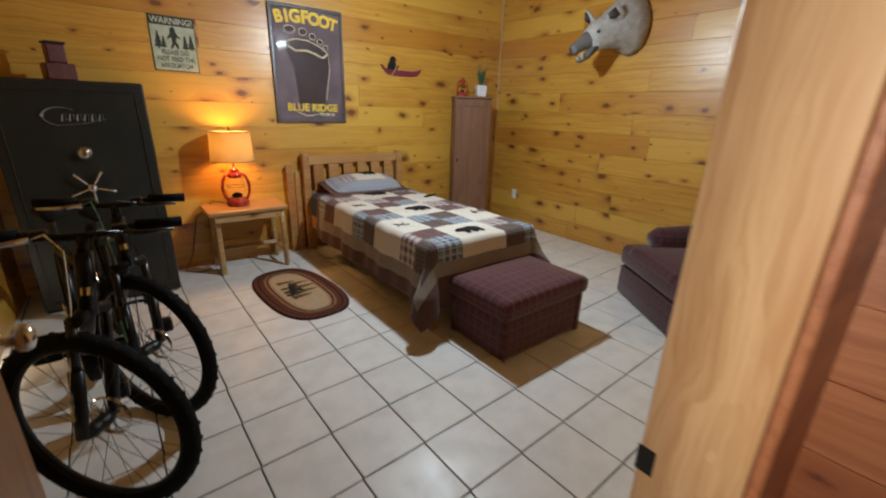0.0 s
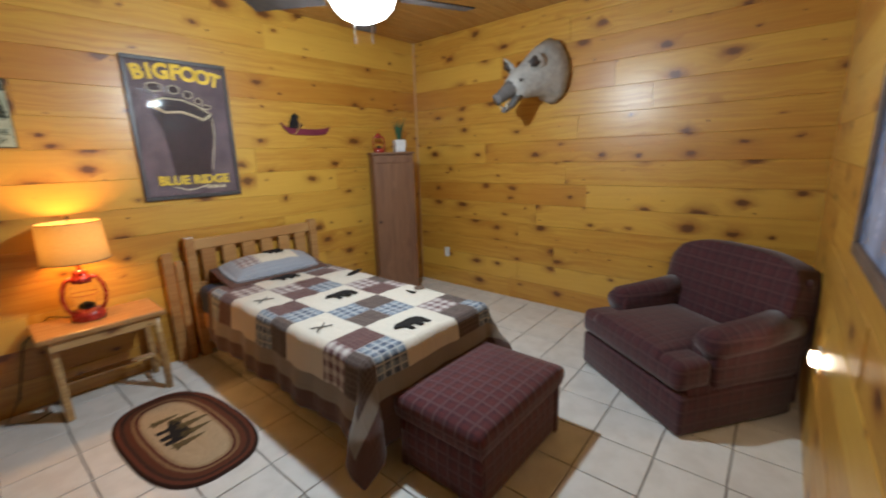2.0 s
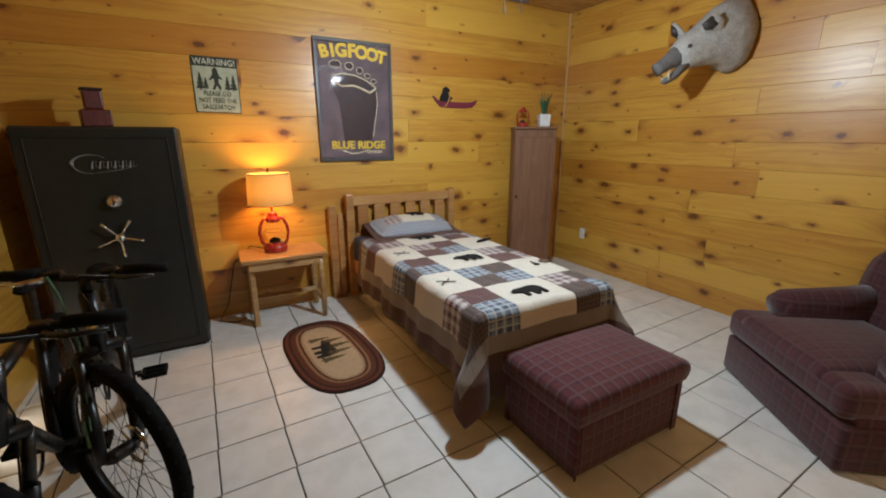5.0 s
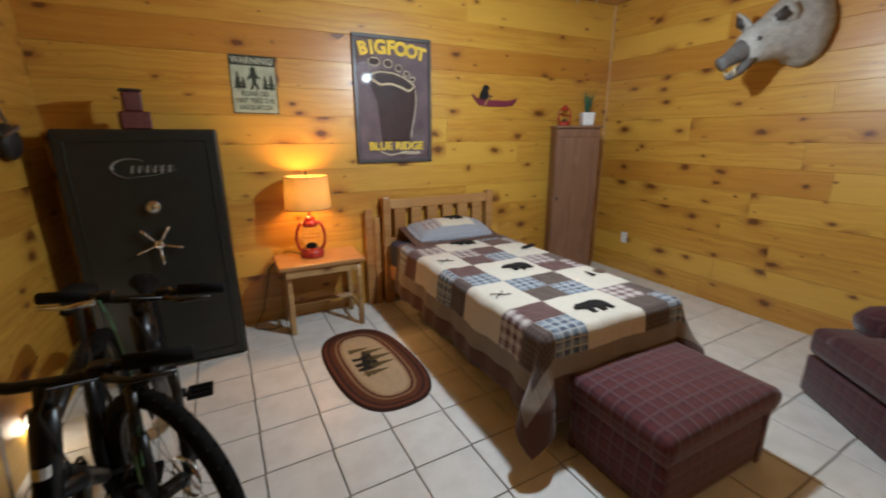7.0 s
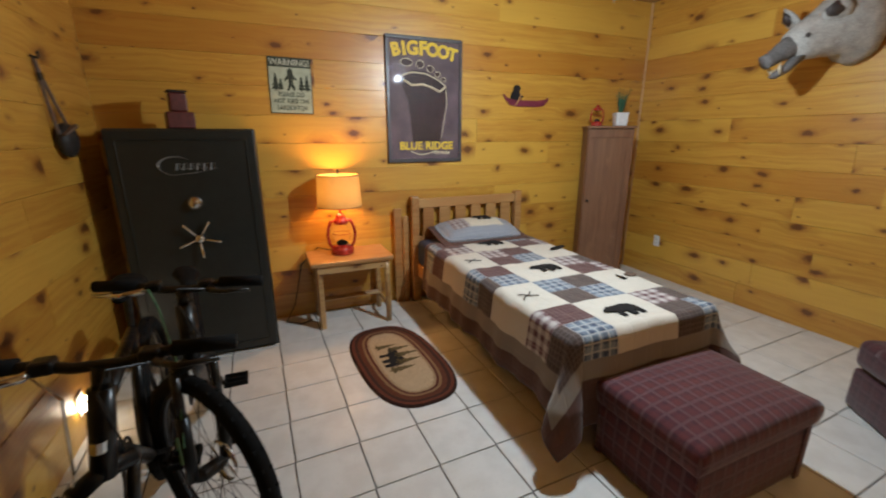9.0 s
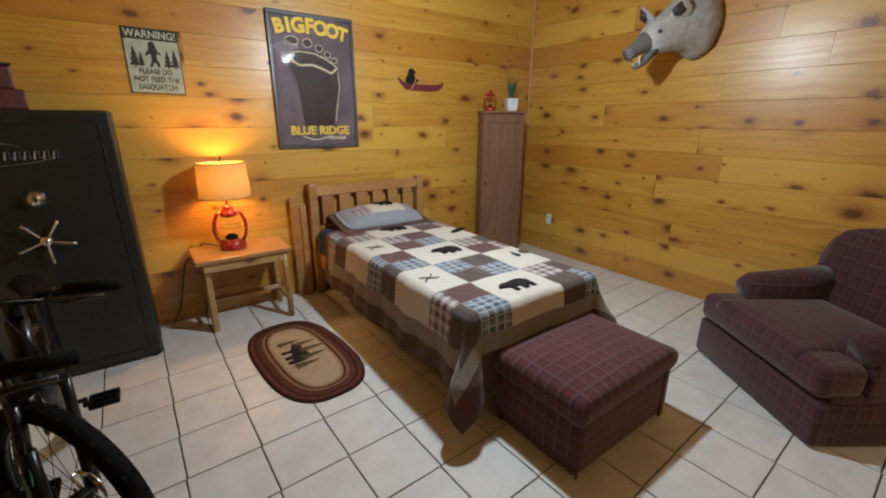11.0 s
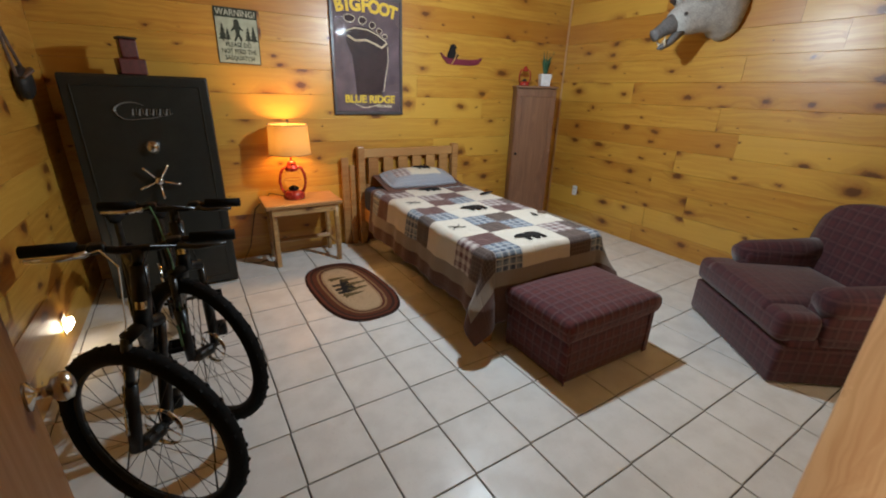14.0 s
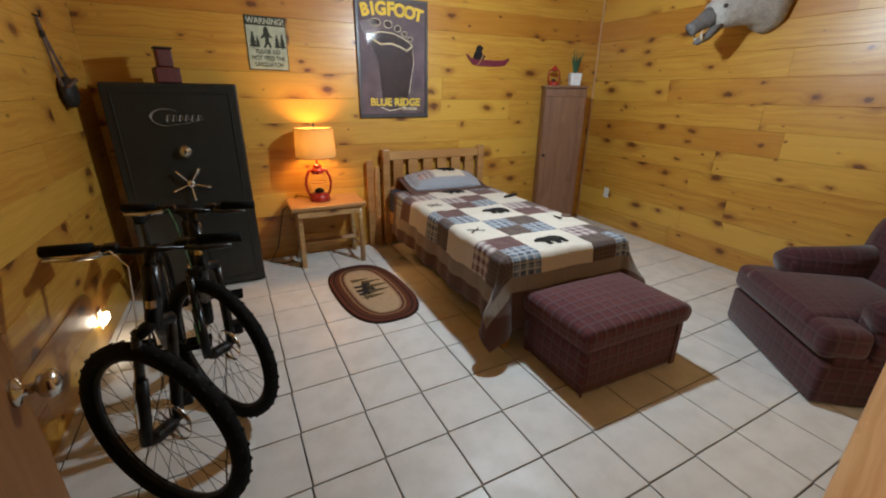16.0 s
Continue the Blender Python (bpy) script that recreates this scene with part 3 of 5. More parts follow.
for i in range(5):
    t = radians(90 + 72 * i + 40)
    e = (0.125 * math.cos(t), 0.125 * math.sin(t), 0.035)
    part("spoke", tube([(0, 0, 0.03), (e[0] * 0.8, e[1] * 0.8, 0.034), e], [0.007, 0.008, 0.011], 10), CHROME, hub, "", True)
swoosh = [(-0.06 + 0.09 * math.cos(t), -0.002, 1.305 + 0.055 * math.sin(t)) for t in (radians(40 + 230 * i / 14) for i in range(15))]
part("emblem", tube(swoosh, [0.003 + 0.010 * math.sin(math.pi * i / 14) for i in range(15)], 6, flat=0.4), SAFE_LINE, sd, "pale script emblem")
part("emblem", tube([(-0.07, -0.002, 1.252), (0.04, -0.002, 1.262), (0.15, -0.002, 1.285)], [0.002, 0.006, 0.002], 6, flat=0.4), SAFE_LINE, sd)
for i in range(6):
    x = -0.06 + 0.037 * i
    part("emblem", tube([(x, -0.002, 1.278), (x + 0.008, -0.002, 1.318), (x + 0.024, -0.002, 1.320), (x + 0.020, -0.002, 1.284), (x + 0.036, -0.002, 1.290)], 0.0062, 6, flat=0.4), SAFE_LINE, sd)


def lantern(name, label, m, s, mat, glass=True):
    """A tubular barn lantern: tank, burner, globe, side tubes, chimney, bail."""
    t = thing(name, label, "lantern", m)
    part("tank", lathe([(0.086 * s, 0), (0.090 * s, 0.01 * s), (0.090 * s, 0.045 * s), (0.07 * s, 0.065 * s), (0.03 * s, 0.075 * s)], 28), mat, t, "", True)
    part("burner", lathe([(0.035 * s, 0.07 * s), (0.045 * s, 0.085 * s), (0.03 * s, 0.105 * s), (0.012 * s, 0.115 * s)], 20), IRON, t, "", True)
    if glass:
        part("globe", lathe([(0.045 * s, 0.085 * s), (0.066 * s, 0.13 * s), (0.07 * s, 0.16 * s), (0.055 * s, 0.215 * s), (0.04 * s, 0.245 * s)], 28, cap=False), GLASS, t, "clear glass globe", True)
    part("chimney", lathe([(0.05 * s, 0.24 * s), (0.058 * s, 0.255 * s), (0.05 * s, 0.28 * s), (0.036 * s, 0.29 * s), (0.04 * s, 0.305 * s), (0.022 * s, 0.325 * s)], 24), mat, t, "", True)
    for k in (-1, 1):
        part("side_tube", tube([(k * 0.076 * s, 0, 0.05 * s), (k * 0.098 * s, 0, 0.09 * s), (k * 0.108 * s, 0, 0.15 * s), (k * 0.10 * s, 0, 0.21 * s), (k * 0.078 * s, 0, 0.26 * s), (k * 0.045 * s, 0, 0.275 * s)], 0.012 * s, 10), mat, t, "", True)
    part("guard_wire", tube([(0.07 * s * math.cos(a), 0.07 * s * math.sin(a), 0.165 * s) for a in (i * math.pi / 10 for i in range(20))], 0.0025 * s, 6, closed=True), mat, t)
    return t


# ---- nightstand and lamp
ns = thing("nightstand", "low rustic honey wood nightstand with a slab leg and log legs", "nightstand", pose(0, 0, 0))
part("tabletop", box((0.695, 3.865, 0.532), (1.335, 4.275, 0.566), 0.008, 2), LOGWOOD, ns)
part("apron", box((0.74, 3.885, 0.47), (1.29, 3.905, 0.531), 0.004), LOGWOOD, ns)
part("side_panel", box((0.745, 3.93, 0.0), (0.785, 4.06, 0.531), 0.006), LOGWOOD, ns, "wide plank leg")
for x, y in ((1.285, 3.905), (1.285, 4.23), (0.765, 4.23)):
    part("leg", tube([(x, y, 0), (x + 0.004, y, 0.2), (x, y + 0.003, 0.35), (x - 0.004, y, 0.531)], [0.022, 0.024, 0.021, 0.023], 12), LOGWOOD, ns, "", True)
part("stretcher", tube([(1.285, 3.905, 0.14), (1.285, 4.23, 0.14)], 0.013, 10), LOGWOOD, ns)
part("stretcher", tube([(0.77, 4.06, 0.14), (0.77, 4.23, 0.14)], 0.013, 10), LOGWOOD, ns)
part("stretcher", tube([(0.77, 4.20, 0.16), (1.285, 4.20, 0.16)], 0.013, 10), LOGWOOD, ns)
part("shelf_slat", box((0.76, 4.155, 0.146), (1.285, 4.225, 0.160), 0.003), LOGWOOD, ns)

tl = lantern("table_lamp", "red lantern table lamp with a lit cream drum shade", pose(*LAMP), 1.0, RED)
tl["category"] = "lamp"
part("stem", tube([(0, 0, 0.32), (0, 0, 0.40)], 0.009), RED, tl)
sh = bmesh.new()
lathe([(0.170, 0.385), (0.157, 0.625)], 48, sh, cap=False)
shade = part("shade", sh, SHADE, tl, "lit cream linen drum shade", True)
for r, z in ((0.170, 0.385), (0.157, 0.625)):
    part("rim", tube([(r * math.cos(a), r * math.sin(a), z) for a in (i * math.pi / 24 for i in range(48))], 0.0035, 6, closed=True), FRAMEBROWN, shade, "brown bound rim")
part("harp", tube([(0.0, 0, 0.40), (0.05, 0, 0.46), (0.055, 0, 0.54), (0.02, 0, 0.61), (0, 0, 0.635)], 0.002, 6), IRON, tl)
part("finial", lathe([(0.003, 0.63), (0.010, 0.645), (0.006, 0.66), (0.002, 0.668)], 12), IRON, tl, "", True)
part("switch_key", tube([(-0.02, 0, 0.375), (-0.18, -0.01, 0.372), (-0.19, -0.01, 0.366)], 0.003, 6), IRON, tl)
part("bulb", lathe([(0.012, 0.40), (0.014, 0.43), (0.026, 0.455), (0.026, 0.475), (0.01, 0.46)], 16), glow("lit_bulb", (1.0, 0.62, 0.28), 4.0), tl)

cord = tagged(mesh_ob("lamp_cord", tube([(0.90, 4.20, 0.57), (0.80, 4.285, 0.585), (0.66, 4.285, 0.45), (0.58, 4.26, 0.12), (0.50, 4.17, 0.012), (0.62, 4.10, 0.008), (0.70, 4.15, 0.008)], 0.004, 6), IRON), "dark lamp cord hanging behind the nightstand", "cord")

# ---- rug
rug = thing("oval_rug", "braided oval rug with a bear and pines, brown and rust rings", "rug", pose(1.17, 3.262, 0.0, 0, 0, 4))


def stadium(hx, hy, n=64):
    """Outline of a rounded oval, half sizes hx, hy."""
    pts = []
    for i in range(n):
        t = 2 * math.pi * i / n
        c, s = math.cos(t), math.sin(t)
        pts.append((hx * math.copysign(abs(c) ** 0.72, c), hy * math.copysign(abs(s) ** 0.72, s)))
    return pts


bm = bmesh.new()
uvl = bm.loops.layers.uv.new("UVMap")
RINGS = 22
rows, val = [], {}
for k in range(RINGS + 1):
    f = k / RINGS
    ins = 0.285 * (1 - f)
    row = []
    for x, y in stadium(max(0.285 - ins, 0.004), max(0.535 - ins, 0.25 + 0.0005)):
        v = bm.verts.new((x, y, 0.010 + 0.0022 * abs(math.sin(k * 2.6)) - (0.007 if k == RINGS else 0)))
        val[v] = f
        row.append(v)
    rows.append(row)
for a, b in zip(rows, rows[1:]):
    for j in range(64):
        bm.faces.new((a[j], a[(j + 1) % 64], b[(j + 1) % 64], b[j]))
bm.faces.new(rows[0])
base_ring = [bm.verts.new((v.co.x, v.co.y, 0.0)) for v in rows[-1]]
for j in range(64):
    f = bm.faces.new((rows[-1][j], rows[-1][(j + 1) % 64], base_ring[(j + 1) % 64], base_ring[j]))
for v in base_ring:
    val[v] = 1.0
for f in bm.faces:
    for lp in f.loops:
        lp[uvl].uv = (val[lp.vert], 0.0)
part("braid", bm, RUG, rug)
flat = pose(0, 0, 0, -90, 0, 0)


def rug_mark(name, pts, x, y, sx, sy, mat, turn=0):
    part(name, outline([(a * sx, b * sy) for a, b in pts], 0.0015), mat, rug, m=pose(x, y, 0.0125, 0, 0, turn) @ flat)


rug_mark("bear_motif", BEAR, -0.045, 0.04, 0.24, 0.20, BEARCLOTH, -90)
for x, y, s in ((-0.03, 0.20, 0.16), (0.05, 0.14, 0.17), (0.07, 0.05, 0.18), (0.05, -0.04, 0.18), (-0.02, -0.12, 0.18)):
    rug_mark("pine_motif", PINETREE, x, y, s * 0.75, s, RUGTREE, -90)

# ---- bed
BX0, BX1, BY0, ZT = 1.63, 2.62, 2.10, 0.615
bed = thing("bed", "twin bed with a slatted honey pine headboard and navy sheet", "bed")
hb = part("headboard", box((1.66, 4.225, 0.86), (2.70, 4.255, 0.945), 0.006), BEDWOOD, bed)
for x in (1.645, 2.705):
    part("post", box((x - 0.035, 4.205, 0.0), (x + 0.035, 4.275, 0.968), 0.008, 2), BEDWOOD, bed)
part("lower_rail", box((1.68, 4.225, 0.50), (2.67, 4.255, 0.60), 0.005), BEDWOOD, bed)
for i in range(6):
    x = 1.775 + i * 0.16
    part("slat", box((x - 0.052, 4.232, 0.60), (x + 0.052, 4.250, 0.862), 0.003), BEDWOOD, hb)
part("side_rail", box((1.655, 2.15, 0.24), (1.675, 4.20, 0.36), 0.004), BEDWOOD, bed)
part("side_rail", box((2.575, 2.15, 0.24), (2.595, 4.20, 0.36), 0.004), BEDWOOD, bed)
for x in (1.70, 2.55):
    part("leg", box((x - 0.03, 2.14, 0), (x + 0.03, 2.20, 0.24), 0.004), BEDWOOD, bed)
part("mattress", box((1.64, 2.155, 0.36), (2.595, 4.19, 0.592), 0.05, 3), NAVY, bed, "mattress in a navy sheet", True)
quilt = thing("quilt", "patchwork quilt with bear squares and plaid checks spread on the bed", "quilt")
bm = bmesh.new()
uvl = bm.loops.layers.uv.new("UVMap")
NU, NV = 130, 190
U0, U1, V0, V1 = 1.25, 2.98, 1.66, 3.94
coords, grid = {}, []


for i in range(NU + 1):
    u = U0 + (U1 - U0) * i / NU
    line = []
    for j in range(NV + 1):
        v = V0 + (V1 - V0) * j / NV
        side = -1 if u < 2 else 1
        edge_u = BX0 + 0.05 if side < 0 else BX1 - 0.05
        su = max(0.0, (edge_u - u) if side < 0 else (u - edge_u))
        sv = max(0.0, BY0 + 0.05 - v)
        rho = math.hypot(su, sv)
        span = rho
        if su > 0 and sv > 0:
            rho = min(rho, 0.44 + 0.40 * max(0.0, rho - 0.44))
        puff = 0.006 * noise.noise((u * 6, v * 6, 0.3)) + 0.004 * noise.noise((u * 17, v * 17, 2.0))
        if rho <= 0:
            x, y, z = u, v, ZT + puff
        else:
            ox, oy = side * su / span, -sv / span
            r = 0.05
            if rho < r * 1.57:
                out, down = r * math.sin(rho / r), r * (1 - math.cos(rho / r))
            else:
                out, down = r, r + rho - r * 1.57
            hang = min(1.0, down / 0.3)
            wave = 0.014 * math.sin(v * 12 + 1.0) + 0.008 * math.sin(v * 29) if su > sv else 0.012 * math.sin(u * 14) + 0.006 * math.sin(u * 31)
            fold = math.sin(2 * math.atan2(sv, su)) ** 0.8 if su > 0 and sv > 0 else 0.0
            out += hang * (0.02 + 0.06 * down + wave * (1 - fold)) + fold * (0.02 + 0.37 * down) * hang
            low = 0.014 + 0.012 * abs(noise.noise((u * 9, v * 9, 5)))
            z = ZT + puff * 0.7 - down * 0.985
            if z < low:
                out += 0.16 * (low - z)
                z = low + 0.10 * (low - z)
            shy = 0.75 if sv > 0 else 1.0
            x = (edge_u if su > 0 else u) + ox * out
            y = (BY0 + 0.05 if sv > 0 else v) + oy * out * shy
        vert = bm.verts.new((x, y, z))
        coords[vert] = (u, v)
        line.append(vert)
    grid.append(line)
for i in range(NU):
    for j in range(NV):
        f = bm.faces.new((grid[i][j], grid[i + 1][j], grid[i + 1][j + 1], grid[i][j + 1]))
        for lp in f.loops:
            lp[uvl].uv = coords[lp.vert]
cover = part("cover", bm, QUILT, quilt, "", True)
solid = cover.modifiers.new("thick", "SOLIDIFY")
solid.thickness, solid.offset = 0.008, -1


def applique(name, pts, x, y, sx, sy, mat=BEARCLOTH, turn=0):
    part(name, outline([(a * sx, b * sy) for a, b in pts], 0.004), mat, quilt, "black cloth " + name.replace("_", " "), m=pose(x, y, ZT + 0.006, 0, 0, turn) @ flat)


applique("bear_patch", BEAR, 2.07, 2.26, 0.21, 0.17)
applique("bear_patch", BEAR, 2.13, 2.995, 0.21, 0.17)
applique("bear_patch", BEAR, 2.12, 3.715, 0.21, 0.17)
applique("fish_patch", oval(0, 0, 0.5, 0.18), 2.54, 3.38, 0.2, 0.16, BEARCLOTH, 20)
for x, y in ((1.74, 2.62), (1.76, 3.33)):
    for t in (35, -30):
        applique("moose_patch", [(-0.5, -0.08), (-0.2, 0.05), (0.1, -0.04), (0.5, 0.1), (0.45, 0.2), (0.1, 0.06), (-0.2, 0.15), (-0.5, 0.04)], x, y, 0.12, 0.07, FRAMEGREY, t)
applique("tree_patch", PINETREE, 2.46, 2.655, 0.06, 0.09)
applique("moose_patch", oval(0, 0, 0.5, 0.4, 12), 2.555, 2.665, 0.08, 0.09, FRAMEBROWN)


def cushion(sx, sy, sz, n=20, power=2.6):
    """A stuffed pillow: thick in the middle, pinched at the seams."""
    bm = bmesh.new()
    top, bot = [], []
    for i in range(n + 1):
        a, b = [], []
        for j in range(n + 1):
            u, v = 2 * i / n - 1, 2 * j / n - 1
            h = (1 - abs(u) ** power) * (1 - abs(v) ** power)
            h = max(0, h) ** 0.55
            pin = 1 - 0.06 * (abs(u) * abs(v)) ** 3
            w = 0.006 * noise.noise((u * 4, v * 4, sx))
            a.append(bm.verts.new((u * sx / 2 * pin, v * sy / 2 * pin, h * sz * 0.6 + w + 0.004)))
            b.append(bm.verts.new((u * sx / 2 * pin, v * sy / 2 * pin, -h * sz * 0.4 - 0.004)))
        top.append(a)
        bot.append(b)
    for i in range(n):
        for j in range(n):
            bm.faces.new((top[i][j], top[i + 1][j], top[i + 1][j + 1], top[i][j + 1]))
            bm.faces.new((bot[i][j + 1], bot[i + 1][j + 1], bot[i + 1][j], bot[i][j]))
    for k in range(n):
        for a, b, c, d in ((top[k][0], top[k + 1][0], bot[k + 1][0], bot[k][0]), (top[k + 1][n], top[k][n], bot[k][n], bot[k + 1][n]), (top[0][k + 1], top[0][k], bot[0][k], bot[0][k + 1]), (top[n][k], top[n][k + 1], bot[n][k + 1], bot[n][k])):
            bm.faces.new((a, b, c, d))
    return bm


pm = pose(2.15, 4.0, 0.668, 10, 0, -2)
pil = thing("pillow", "plump pillow in a grey striped sham with a cream bear panel", "pillow", pm)
PATCH = plaid("patch_plaid", (0.55, 0.50, 0.47), (0.24, 0.06, 0.07), (0.16, 0.09, 0.10), 0.05)
bm = cushion(0.72, 0.38, 0.15, 32)
for f in bm.faces:
    c = f.calc_center_median()
    if c.z > 0.012 and c.y > -0.10:
        f.material_index = 1 if -0.12 < c.x < 0.20 else (2 if -0.27 < c.x <= -0.12 else 0)
part("sham", bm, [PILLOW, CREAM, PATCH], pil, "", True)
part("flange", box((-0.405, -0.235, -0.024), (0.405, 0.20, -0.008), 0.006), BROWN_CLOTH, pil, "brown flanged border")
part("bear_patch", outline([(a * 0.17, b * 0.13) for a, b in BEAR], 0.006), BEARCLOTH, pil, m=pose(0.05, 0.06, 0.095, -5) @ flat)

# two narrow upright boards at the wall by the bed head
plank = thing("bedside_boards", "two narrow upright brown boards at the wall beside the headboard", "board", pose(1.53, 4.26, 0))
part("board", box((-0.075, -0.02, 0.0), (-0.005, 0.0, 0.87), 0.004), BEDWOOD, plank)
part("board", box((0.0, -0.035, 0.0), (0.05, -0.01, 0.80), 0.004), BEDWOOD, plank)

# ---- ottoman
ott = thing("ottoman", "burgundy plaid storage ottoman with a padded lid at the bed foot", "ottoman", pose(2.160, 1.840, 0, 0, 0, 0))


def padded(sx, sy, z0, z1, crown, bev, n=16):
    """A padded block: bevelled sides, slightly crowned top."""
    bm = box((-sx / 2, -sy / 2, z0), (sx / 2, sy / 2, z1), 0)
    bmesh.ops.subdivide_edges(bm, edges=bm.edges[:], cuts=n, use_grid_fill=True)
    for v in bm.verts:
        u, w, h = v.co.x / (sx / 2), v.co.y / (sy / 2), (v.co.z - z0) / (z1 - z0)
        if h > 0.98:
            v.co.z += crown * (1 - abs(u) ** 3) * (1 - abs(w) ** 3)
        e = max(0, h - 0.75) / 0.25
        k = 1 - bev * e * e
        v.co.x *= k if abs(u) > 0.99 else 1
        v.co.y *= k if abs(w) > 0.99 else 1
        bulge = 0.010 * math.sin(min(1, max(0, h)) * math.pi)
        if abs(u) > 0.99:
            v.co.x += math.copysign(bulge, u)
        if abs(w) > 0.99:
            v.co.y += math.copysign(bulge, w)
    return bm


part("base", padded(0.71, 0.47, 0.012, 0.29, 0.0, 0.0), BURGUNDY, ott, "pleated skirted base", True)
part("lid", padded(0.755, 0.505, 0.285, 0.395, 0.030, 0.03), BURGUNDY, ott, "padded plaid lid", True)
for sx in (-1, 1):
    for sy in (-1, 1):
        part("corner_pleat", box((sx * 0.335 - 0.016, sy * 0.225 - 0.016, 0.005), (sx * 0.335 + 0.028 * sx, sy * 0.225 + 0.024 * sy, 0.285), 0.012, 2), BURGUNDY, ott, "", True)

# ---- armchair: local -y is the front
ac = thing("armchair", "wide plum plaid upholstered armchair with rolled arms and a skirt", "armchair", pose(3.43, 1.20, 0, 0, 0, -125.3))


part("base", box((-0.44, -0.36, 0.012), (0.44, 0.36, 0.30), 0.02, 2), SOFA, ac, "skirted base", True)
part("skirt", box((-0.452, -0.405, 0.012), (0.452, 0.37, 0.245), 0.02, 2), SOFA, ac, "", True)
part("seat_cushion", padded(0.60, 0.64, 0.29, 0.44, 0.035, 0.05), SOFA, ac, "thick seat cushion", True, pose(0, -0.10, 0))
part("cushion_front", box((-0.445, -0.43, 0.26), (0.445, -0.20, 0.43), 0.05, 4), SOFA, ac, "", True)
for s in (-1, 1):
    arm = tube([(s * 0.375, -0.22, 0.475), (s * 0.38, -0.17, 0.485), (s * 0.38, 0.1, 0.505), (s * 0.37, 0.36, 0.54)], [0.07, 0.092, 0.095, 0.095], 20)
    box((s * 0.37 - 0.085, -0.21, 0.25), (s * 0.37 + 0.085, 0.38, 0.52), 0.03, 3, arm)
    part("arm", arm, SOFA, ac, "rolled arm", True)
bk = padded(0.86, 0.22, 0.36, 0.87, 0.035, 0.10)
for v in bk.verts:
    if v.co.z > 0.70:
        v.co.z -= 0.07 * abs(v.co.x / 0.43) ** 4 * (v.co.z - 0.70) / 0.17
part("backrest", bk, SOFA, ac, "tall padded back cushion", True, pose(0, 0.27, 0.02, -11))
part("back_panel", box((-0.44, 0.36, 0.05), (0.44, 0.43, 0.80), 0.03, 3), SOFA, ac, "", True)

# ---- corner cabinet
cab = thing("tall_cabinet", "tall narrow brown wood cabinet with a panelled door", "cabinet", pose(3.60, 4.0, 0, 0, 0, -26.6))
part("body", box((-0.222, 0.022, 0.0), (0.222, 0.20, 1.55), 0.004), CABWOOD, cab)
part("top", box((-0.235, -0.006, 1.55), (0.235, 0.20, 1.572), 0.005), CABWOOD, cab)
cd = part("door", box((-0.216, 0.0, 0.06), (0.216, 0.02, 1.535), 0.003), CABWOOD, cab)
for a, b in (((-0.216, 1.46), (0.216, 1.535)), ((-0.216, 0.06), (0.216, 0.14)), ((-0.216, 0.14), (-0.155, 1.46)), ((0.155, 0.14), (0.216, 1.46))):
    part("door_rail", box((a[0], -0.008, a[1]), (b[0], 0.0, b[1]), 0.003), CABWOOD, cd)
part("knob", lathe([(0.006, 0), (0.006, 0.012), (0.014, 0.02), (0.010, 0.03), (0.003, 0.032)], 14), IRON, cd, "", True, pose(-0.185, -0.008, 0.85, 90))

lantern("small_lantern", "small red barn lantern standing on the cabinet", pose(3.52, 4.13, 1.572, 0, 0, -20), 0.60, RED, False)
plant = thing("potted_plant", "spiky green plant in a square white pot", "plant", pose(3.715, 4.025, 1.572, 0, 0, -26))
pb = box((-0.06, -0.06, 0), (0.06, 0.06, 0.125), 0.008, 2)
for v in pb.verts:
    k = 0.86 + 0.14 * v.co.z / 0.125
    v.co.x *= k
    v.co.y *= k
part("pot", pb, POT, plant, "square white pot")
part("soil", box((-0.05, -0.05, 0.12), (0.05, 0.05, 0.127), 0.002), IRON, plant)
rng = random.Random(4)
for i in range(30):
    a, tilt, ln = rng.uniform(0, 6.28), rng.uniform(0.03, 0.24), rng.uniform(0.12, 0.24)
    lf = bmesh.new()
    prev = None
    for k in range(5):
        f = k / 4
        w = 0.010 * (1 - f) ** 0.7 * (0.6 + 1.2 * f * (1 - f)) + 0.0008
        c = Vector((math.cos(a), math.sin(a), 0)) * (0.02 + ln * tilt * f * (0.7 + 0.6 * f)) + Vector((0, 0, 0.122 + ln * f))
        sd2 = Vector((-math.sin(a), math.cos(a), 0)) * w
        cur = (lf.verts.new(c - sd2), lf.verts.new(c + Vector((math.cos(a), math.sin(a), 0)) * -0.003), lf.verts.new(c + sd2))
        if prev:
            lf.faces.new((prev[0], prev[1], cur[1], cur[0]))
            lf.faces.new((prev[1], prev[2], cur[2], cur[1]))
        prev = cur
    part("leaf", lf, LEAF, plant)

# ---- things on the north wall (local -y towards the room)
sg = thing("warning_sign", "faded green tin warning sign with dark print on the wall", "sign", pose(0.708, 4.298, 1.838, 0, 0.8))
part("plate", box((-0.152, -0.004, -0.197), (0.152, 0.0, 0.197), 0.003), SIGN_DK, sg)
part("face", box((-0.146, -0.006, -0.190), (0.146, -0.0035, 0.128), 0.0), SIGN_BG, sg)
WM = pose(0, -0.0065, 0)
lettering("WARNING!", 0.062, WM @ pose(0, 0, 0.141), SIGN_LT, sg, "pale WARNING lettering", 0.88)
for txt, z in (("PLEASE DO", -0.075), ("NOT FEED THE", -0.122), ("SASQUATCH", -0.170)):
    lettering(txt, 0.046, WM @ pose(0, -0.0005, z), SIGN_DK, sg, "dark lettering", 0.80)
